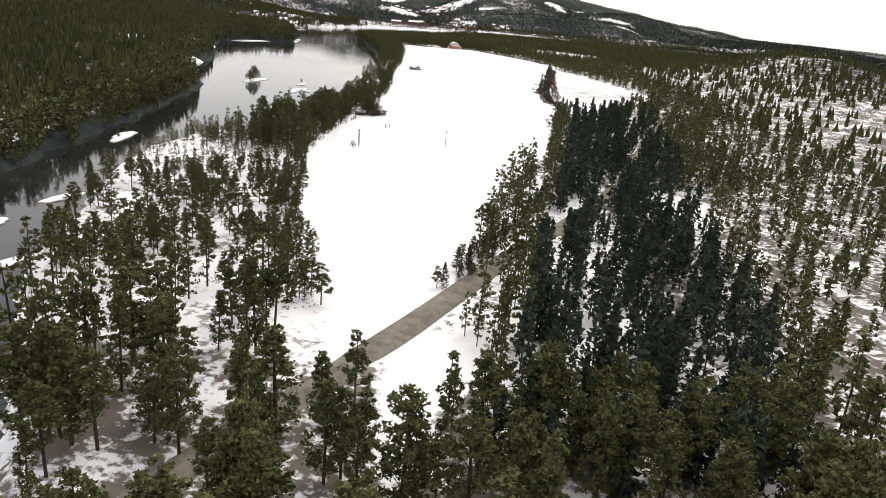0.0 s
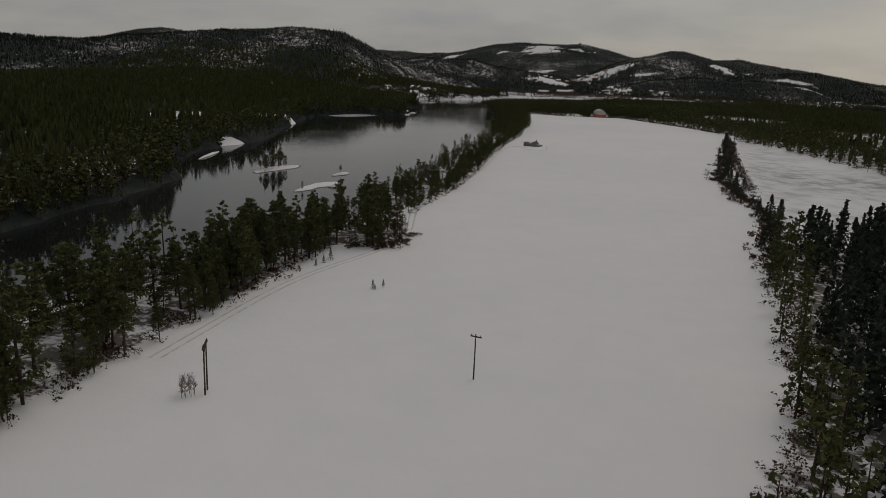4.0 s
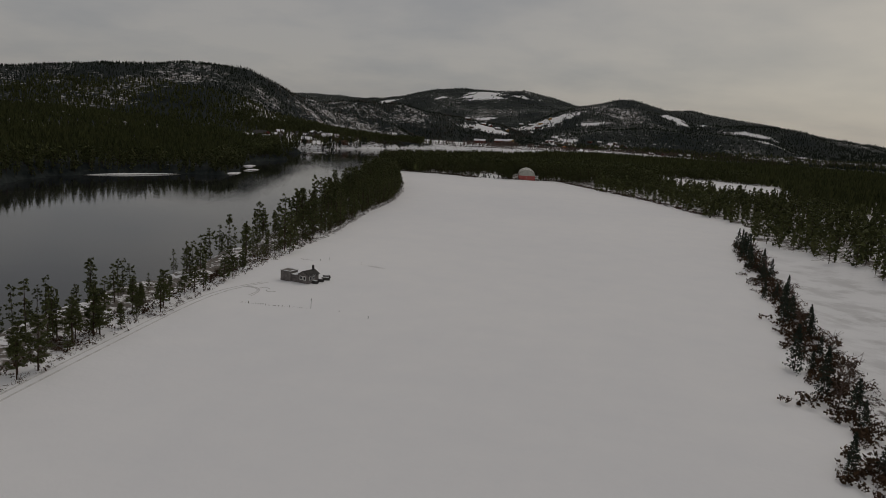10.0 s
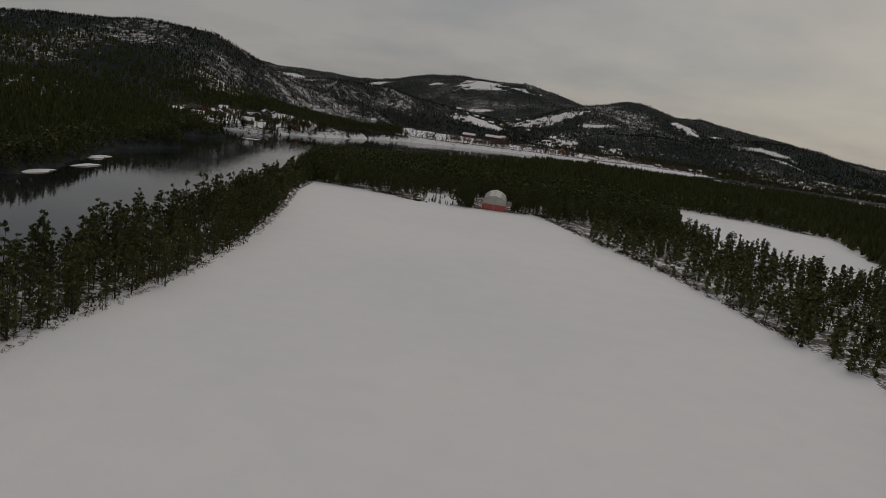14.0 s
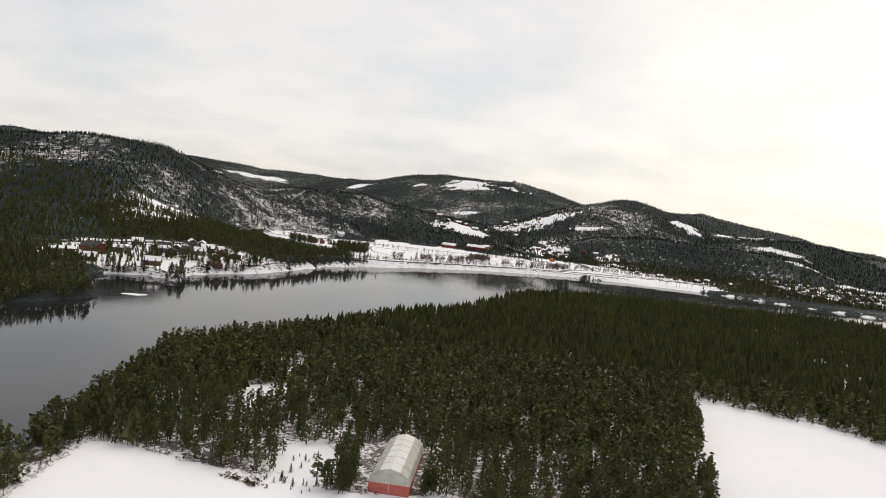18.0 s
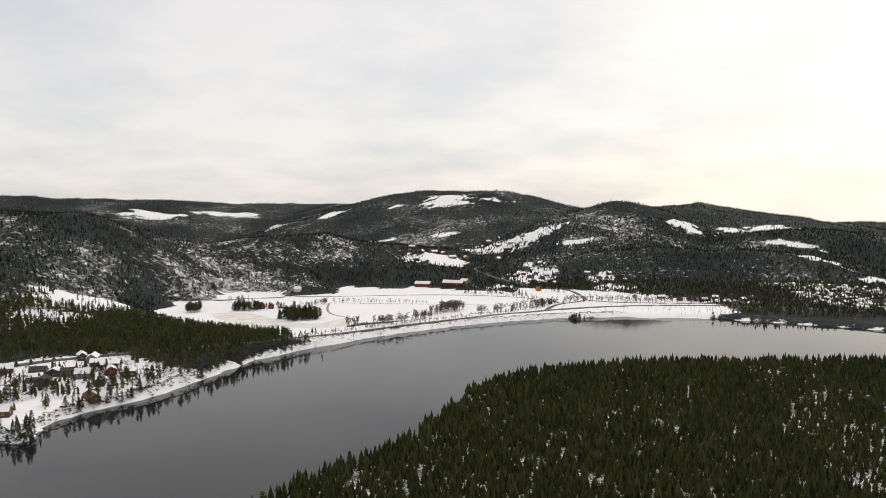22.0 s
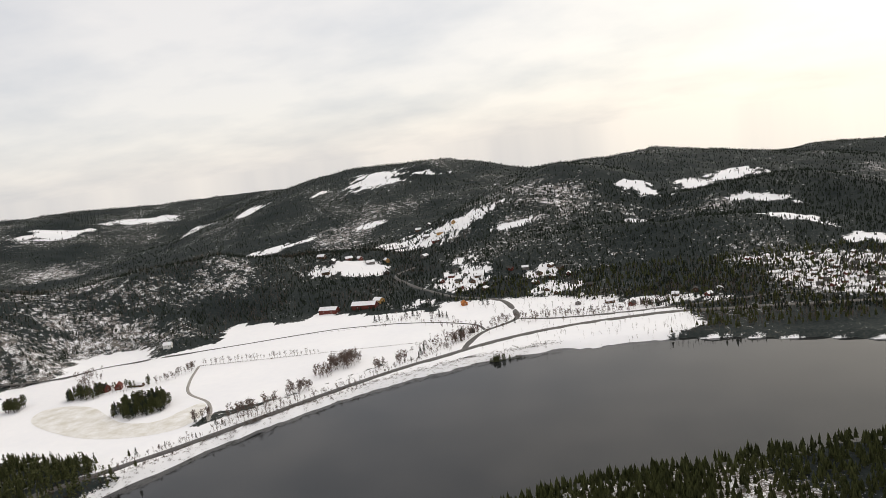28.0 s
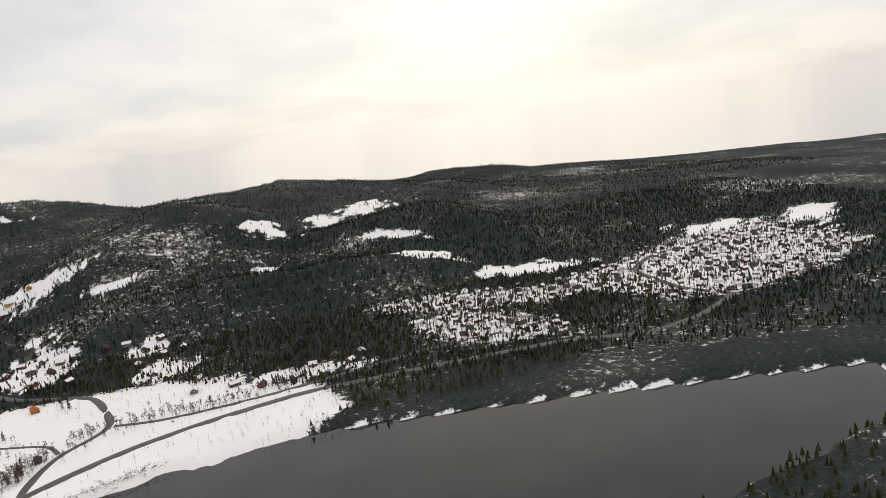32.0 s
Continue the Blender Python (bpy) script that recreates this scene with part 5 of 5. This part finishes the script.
# ---- village on the far bank ----
VILLAGE_LABEL = "timber house with snow-covered roof near the river"
walls = [M_BROWN, M_GREYWOOD, M_DARKBOARD, M_OCHRE, M_RED]
rv = random.Random(7)
vb = house(-382, 1232, 62, 14, 24, 4.8, 9.2, M_RED, M_DARKROOF, "large red barn with a dark roof by the river", "houses by the river", "barn", "barn")
GREY_HALLS = [(-359, 1296), (-349, 1300), (-340, 1303), (-342, 1280), (-352, 1284)]
for i, (x, y) in enumerate(GREY_HALLS + [(-386, 1296), (-358, 1341), (-346, 1338), (-334, 1330), (-314, 1314), (-299, 1314), (-373, 1247), (-369, 1254), (-317, 1214), (-356, 1190), (-386, 1205), (-324, 1326), (-326, 1300), (-305, 1290)]):
    grey = i < len(GREY_HALLS)
    mat = (M_GREYWOOD, M_DARKBOARD)[i % 2] if grey else (M_BROWN, M_DARKBOARD, M_GREYWOOD, M_BROWN, M_RED)[i % 5]
    house(x, y, rv.choice((25, 40, 115, 130)), rv.uniform(6.5, 8.5), rv.uniform(9, 14), rv.uniform(3.4, 4.4), rv.uniform(5.8, 7.2), mat, M_DARKBOARD if grey and i % 3 != 1 else M_SNOWCAP,
          "grey flat-gabled building in the village middle" if grey else VILLAGE_LABEL, "houses by the river")
house(-288, 1258, 55, 6.5, 15, 2.6, 4.4, M_BROWN, M_BROWN, "long low brown boathouse at the shore", "houses by the river", "boathouse", "boathouse", chimney=False)
SHORE_TREES = [(-333, 1180), (-323, 1187), (-314, 1192), (-308, 1197)]
singles("shore_spruce", "spruce", np.concatenate([on_line(SHORE_TREES, 16, 2.0, 6, 10, 81), on_line([(-287, 1188), (-279, 1188), (-276, 1194), (-284, 1198)], 9, 3.0, 6, 10, 82),
                                                   on_line([(-292, 1238), (-285, 1254), (-276, 1268), (-272, 1279), (-266, 1292)], 13, 1.5, 6, 11, 83)]), "dark spruce at the water's edge by the village", "spruces on the village shore", 65)
singles("village_pine", "pine", on_line([(-385, 1225), (-345, 1240), (-320, 1262), (-300, 1275), (-285, 1300), (-272, 1330)], 60, 8, 6.0, 12, 66), "tall pine among the riverside houses", "pines among the houses", 59)
scatter("garden_birches", "birch", 1, on_line([(-390, 1250), (-350, 1285), (-310, 1320), (-280, 1345)], 170, 16, 3.5, 8.5, 67), "leafless garden trees among houses", "trees")

hedge = on_line([(-395, 1232), (-352, 1262), (-318, 1296), (-282, 1330)], 160, 16, 0.8, 2.2, 68)
scatter("garden_hedges", "shrub", 1, hedge, "brown and dark garden hedges among the houses", "scrub")
scatter("bank_scrub", "shrub", 1, on_line([(-333, 1181), (-308, 1198), (-286, 1188), (-293, 1222), (-290, 1247), (-277, 1269), (-266, 1300), (-258, 1352), (-250, 1412)], 620, 1.9, 0.7, 1.8, 69), "orange-brown scrub along the village shore", "scrub")
singles("village_spruce", "spruce", on_line([(-392, 1240), (-360, 1272), (-330, 1300), (-300, 1322)], 40, 12, 4.5, 9.0, 70), "dark spruce in a snowy garden", "spruces among the houses", 64)

# ---- farms beyond the river road ----
FARM = "farms beyond the river road"
house(-218, 1921, 80, 10, 24, 4.2, 7.6, M_RED, M_SNOWCAP, "long red barn with a snowy roof at the field edge", FARM, "barn", "barn", chimney=False)
house(-171, 1919, 80, 11, 32, 4.8, 8.6, M_RED, M_SNOWCAP, "large red barn with a snowy roof and lit front", FARM, "barn", "barn", chimney=False)
house(-156, 1932, 60, 9, 12, 4, 7, M_OCHRE, M_SNOWCAP, "ochre farmhouse with a snowy roof", FARM)
house(-366, 1674, 70, 7, 10, 4.2, 7.6, M_RED, M_DARKROOF, "red-brown farmhouse with a dark roof among trees", FARM)
house(-338, 1682, 84, 5, 16, 2.2, 3.8, M_BROWN, M_SNOWCAP, "long low brown outbuilding with a snowy roof", FARM, "barn", "barn", chimney=False)
house(-43, 1890, 20, 6.5, 8, 3.0, 5.6, M_ORANGE, M_ORANGE, "orange house with an orange roof above the junction", FARM)
house(-20, 1766, 10, 5, 6, 3, 4.4, M_DARKROOF, M_DARKROOF, "small black shed beside the road junction", FARM, "shed", "shed", windows=False, chimney=False)
house(-354, 1679, 20, 6, 9, 3.6, 6.4, M_RED, M_RED, "red-brown house with a red roof beside the copse", FARM)
house(-369, 1800, 100, 7, 9, 3.6, 6.2, M_WHITEWALL, M_SNOWCAP, "small white house at the wood's edge", FARM)
for i, (x, y) in enumerate([(-274, 2086), (-256, 2079), (-225, 2114), (-206, 2100), (-186, 2120), (-258, 2047), (-176, 2068), (-240, 2108), (-131, 2138), (-116, 2212), (-174, 2333), (-155, 2336), (-121, 2192), (-140, 2228), (-95, 2232)]):
    house(x, y, rv.uniform(0, 180), rv.uniform(6, 8), rv.uniform(9, 13), 3.2, 5.8, walls[(i * 2) % 5], M_SNOWCAP, "hillside farmhouse with a snow-covered roof", "houses on the hillside")
for i, (x, y) in enumerate([(-63, 1997), (-76, 2024), (-56, 2023), (-44, 1991), (-38, 2009), (-56, 1964), (-72, 2046), (-30, 1975), (-24, 1950), (5, 2015), (25, 2012), (58, 2010), (70, 2002), (39, 1954), (87, 1840), (43, 1992), (60, 1971), (80, 1977),
                             (86, 1935), (53, 1916), (65, 1896), (141, 1812), (170, 1812), (187, 1832), (209, 1842), (218, 1820), (233, 1838), (104, 1915), (120, 1832), (-86, 2004)]):
    house(x, y, rv.uniform(0, 180), rv.uniform(5, 6.5), rv.uniform(7, 9.5), 2.7, 4.6, (M_BROWN, M_RED, M_GREYWOOD, M_BROWN)[i % 4], M_SNOWCAP if i % 3 else M_DARKROOF, "roadside house with a snowy garden", "houses above the highway")

# ---- town on the flat beyond ----
kinds = [house(606 + 14 * i, 1842 - 6 * i, 30 * i, w * 0.6, l * 0.6, 2.3, 3.8, mt, M_SNOWCAP if i != 2 else M_DARKROOF, lb, "houses of the town", windows=False)
         for i, (w, l, mt, lb) in enumerate([(7, 11, M_WHITEWALL, "white town house with a snow-covered roof"), (7, 9, M_BROWN, "brown town house with a snow-covered roof"), (8, 12, M_GREYWOOD, "grey town house with a dark roof"),
                                             (6.5, 10, M_RED, "red town house with a snow-covered roof"), (11, 24, M_WHITEWALL, "long pale town building with a snowy roof")])]
rt = np.random.RandomState(12)
placed = [(606 + 14 * i, 1842 - 6 * i) for i in range(5)]
for _ in range(14000):
    x, y = rt.uniform(270, 800), rt.uniform(1705, 1990)
    if len(placed) > 310:
        break
    ins = inside(TOWN, np.array([x]), np.array([y]))[0][0] or inside(NEAR_TOWN, np.array([x]), np.array([y]))[0][0]
    if not ins or min(math.hypot(x - a, y - c) for a, c in placed) < 12 or not clear_of_roads(np.array([x]), np.array([y]), 5)[0]:
        continue
    placed.append((x, y))
    copy_thing(kinds[int(rt.choice(5, p=(0.24, 0.32, 0.26, 0.13, 0.05)))], pose(x, y, ground_z(x, y), 0, 0, rt.uniform(0, 180)))

town_trees = [(x, y) for x, y in zip(rt.uniform(270, 800, 6500), rt.uniform(1705, 1990, 6500)) if (inside(TOWN, np.array([x]), np.array([y]))[0][0] or inside(NEAR_TOWN, np.array([x]), np.array([y]))[0][0]) and min(math.hypot(x - a, y - c) for a, c in placed) > 5]
town_trees = np.array([(x, y, ground_z(x, y), rt.uniform(3, 7)) for x, y in town_trees])
cut = len(town_trees) // 2
scatter("town_birches", "birch", 0, town_trees[:cut], "leafless garden trees among the town houses", "trees", 8)
scatter("town_evergreens", "spruce", 0, town_trees[cut:], "dark evergreens among the town houses", "trees", 8)

# ---- trees about the far fields ----
def clump(cx, cy, a, b2, n, low_s, high_s, seed):
    """Places filling an oval."""
    rng = np.random.RandomState(seed)
    r, t = np.sqrt(rng.uniform(0, 1, n)), rng.uniform(0, 6.283, n)
    x, y = cx + a * r * np.cos(t), cy + b2 * r * np.sin(t)
    return np.stack([x, y, height(x, y), rng.uniform(low_s, high_s, n)], 1)


singles("copse_pine", "pine", np.concatenate([clump(-289, 1612, 24, 24, 90, 9, 13.5, 98), clump(-378, 1661, 20, 13, 30, 8, 12, 101), clump(-434, 1638, 10, 10, 22, 9, 13, 102)]), "broad dark pine in a copse by the frozen stream", "pines of the copse", 69)
singles("copse_spruce", "spruce", np.concatenate([clump(-289, 1612, 23, 23, 40, 7, 12, 71), clump(-378, 1661, 20, 13, 14, 7, 11, 72)]), "dense dark spruce in a copse by the frozen stream", "spruces of the copse", 60)
scatter("farm_trees", "birch", 1, np.concatenate([on_line([(-430, 1722), (-421, 1739), (-400, 1690), (-372, 1664), (-345, 1668)], 70, 6, 5, 9, 73), on_line([(-318, 1686), (-308, 1700), (-303, 1716), (-304, 1732)], 40, 3, 5, 9.5, 130)]), "bare trees round the farmhouse", "trees")
singles("farm_pine", "pine", on_line([(-395, 1675), (-375, 1682), (-346, 1672), (-322, 1684)], 16, 4, 6, 10, 80), "dark pine beside the farmhouse", "pines round the farmhouse", 66)
scatter("bare_copse", "birch", 1, np.concatenate([clump(-132, 1694, 15, 18, 90, 7, 13, 74), clump(-144, 1668, 9, 14, 34, 6, 11, 75)]), "reddish bare copse in the snowy field", "trees")
singles("row_birch", "birch", np.concatenate([on_line([(-297, 1736), (-272, 1737), (-233, 1739), (-172, 1740)], 34, 0.6, 4.5, 8.0, 75), on_line([(-181, 1556), (-167, 1570), (-155, 1590), (-143, 1606)], 16, 2.0, 6, 10.5, 84)]), "slim bare tree in a row across the field", "row of bare trees", 61)
scatter("ditch_grass", "shrub", 0, np.concatenate([on_line([(-299, 1734), (-233, 1737), (-150, 1742), (-66, 1746)], 520, 0.5, 0.5, 1.0, 85), on_line([(-440, 1752), (-373, 1773), (-326, 1792), (-231, 1821), (-117, 1833)], 420, 0.5, 0.4, 0.8, 86)]), "dry brown grass along field ditches", "grass")
singles("roadside_bush", "spruce", grounded([(-218, 1569, 5), (-210, 1566, 6), (-206, 1564, 4), (-194, 1556, 6), (-188, 1554, 5), (-184, 1551, 4), (-214, 1517, 5), (-198, 1532, 4), (-230, 1506, 6), (-28, 1739, 8), (-29, 1750, 9), (-31, 1757, 7), (-30, 1763, 8), (-142, 1852, 8), (-138, 1856, 9), (-128, 1855, 8), (-100, 1864, 9),
    (-94, 1861, 8), (-66, 1846, 9), (-62, 1843, 8), (-56, 1836, 8), (-77, 1865, 7), (-60, 1688, 7), (-61, 1702, 8), (-60, 1714, 8), (-66, 1682, 5), (-72, 1680, 5), (-80, 1868, 8), (-110, 1872, 7), (-20, 1880, 8), (-14, 1876, 9)]), "rounded dark evergreen beside the road", "evergreens beside the road", 67)
scatter("bank_birches", "birch", 1, np.concatenate([clump(x, y, a, a, n, 6, 11, 140 + n) for x, y, a, n in [(-217, 1576, 8, 14), (-184, 1579, 11, 34), (-166, 1596, 6, 13), (-152, 1625, 11, 38), (-92, 1668, 7, 15), (-76, 1684, 7, 16), (-30, 1742, 8, 20)]] + [on_line([(-280, 1398), (-252, 1440), (-225, 1490), (-196, 1536), (-172, 1562), (-146, 1588), (-100, 1640), (-60, 1680), (-24, 1752)], 380, 4.5, 2.0, 5.5, 76)]), "bare birches along the river road", "trees")
pond = [(-402, 1640), (-352, 1634), (-318, 1604), (-290, 1580), (-254, 1576), (-246, 1606), (-236, 1620), (-226, 1604), (-218, 1572), (-236, 1548), (-296, 1548), (-352, 1574), (-398, 1606)]
for _ in range(3):
    pond = [(a[0] * u + c[0] * (1 - u), a[1] * u + c[1] * (1 - u)) for a, c in zip(pond, pond[1:] + pond[:1]) for u in (0.75, 0.25)]
tagged(new("frozen_pond", mesh_from("frozen_pond", [(x, y, ground_z(x, y) + 0.12) for x, y in pond], [tuple(range(len(pond)))], [M_POND])), "grey slushy ice of a frozen pond in the field", "pond", kind="structure")
singles("shore_pine", "pine", np.concatenate([on_line([(6, 1672), (18, 1675)], 10, 1.5, 7, 11, 77), on_line([(22, 1677), (36, 1678)], 6, 1.0, 5, 8, 131)]), "dark pine on the water's edge", "pines on the shore", 62)
scatter("shore_scrub", "shrub", 0, on_line([(-285, 1310), (-258, 1380), (-215, 1480), (-150, 1575), (-95, 1625), (-20, 1668), (60, 1700)], 2400, 4.5, 0.5, 1.8, 78), "brown scrub on the snowy shore", "scrub")
scatter("junction_birches", "birch", 1, on_line([(-60, 1720), (-20, 1760), (10, 1800), (50, 1800), (110, 1790), (170, 1800)], 260, 9, 4, 9.0, 87), "brown bare trees about the road junction", "trees")
singles("junction_spruce", "spruce", on_line([(-50, 1735), (0, 1785), (60, 1800), (150, 1800)], 14, 9, 3, 6.5, 88), "dark spruce beside the road junction", "spruces about the junction", 70)
scatter("field_bushes", "birch", 1, on_line([(-134, 1836), (-93, 1857), (-60, 1826), (-24, 1763), (-60, 1690)], 150, 12, 2.5, 6.5, 79), "bare bushes round the road junction", "trees")
for x, y in [(-221, 1737), (-60, 1750), (-330, 1650), (60, 1835)]:
    p = thing("power_pole", x, y, ground_z(x, y), 15, "slim dark wooden power pole in the far field", "power pole", "poles in the far field")
    part("mast", pole_mast(bmesh.new(), 0, 7.5, 0.16), M_POLE, p)
    part("crossarm", boxes((0, 0, 7.0, 2.0, 0.16, 0.16)), M_POLE, p)
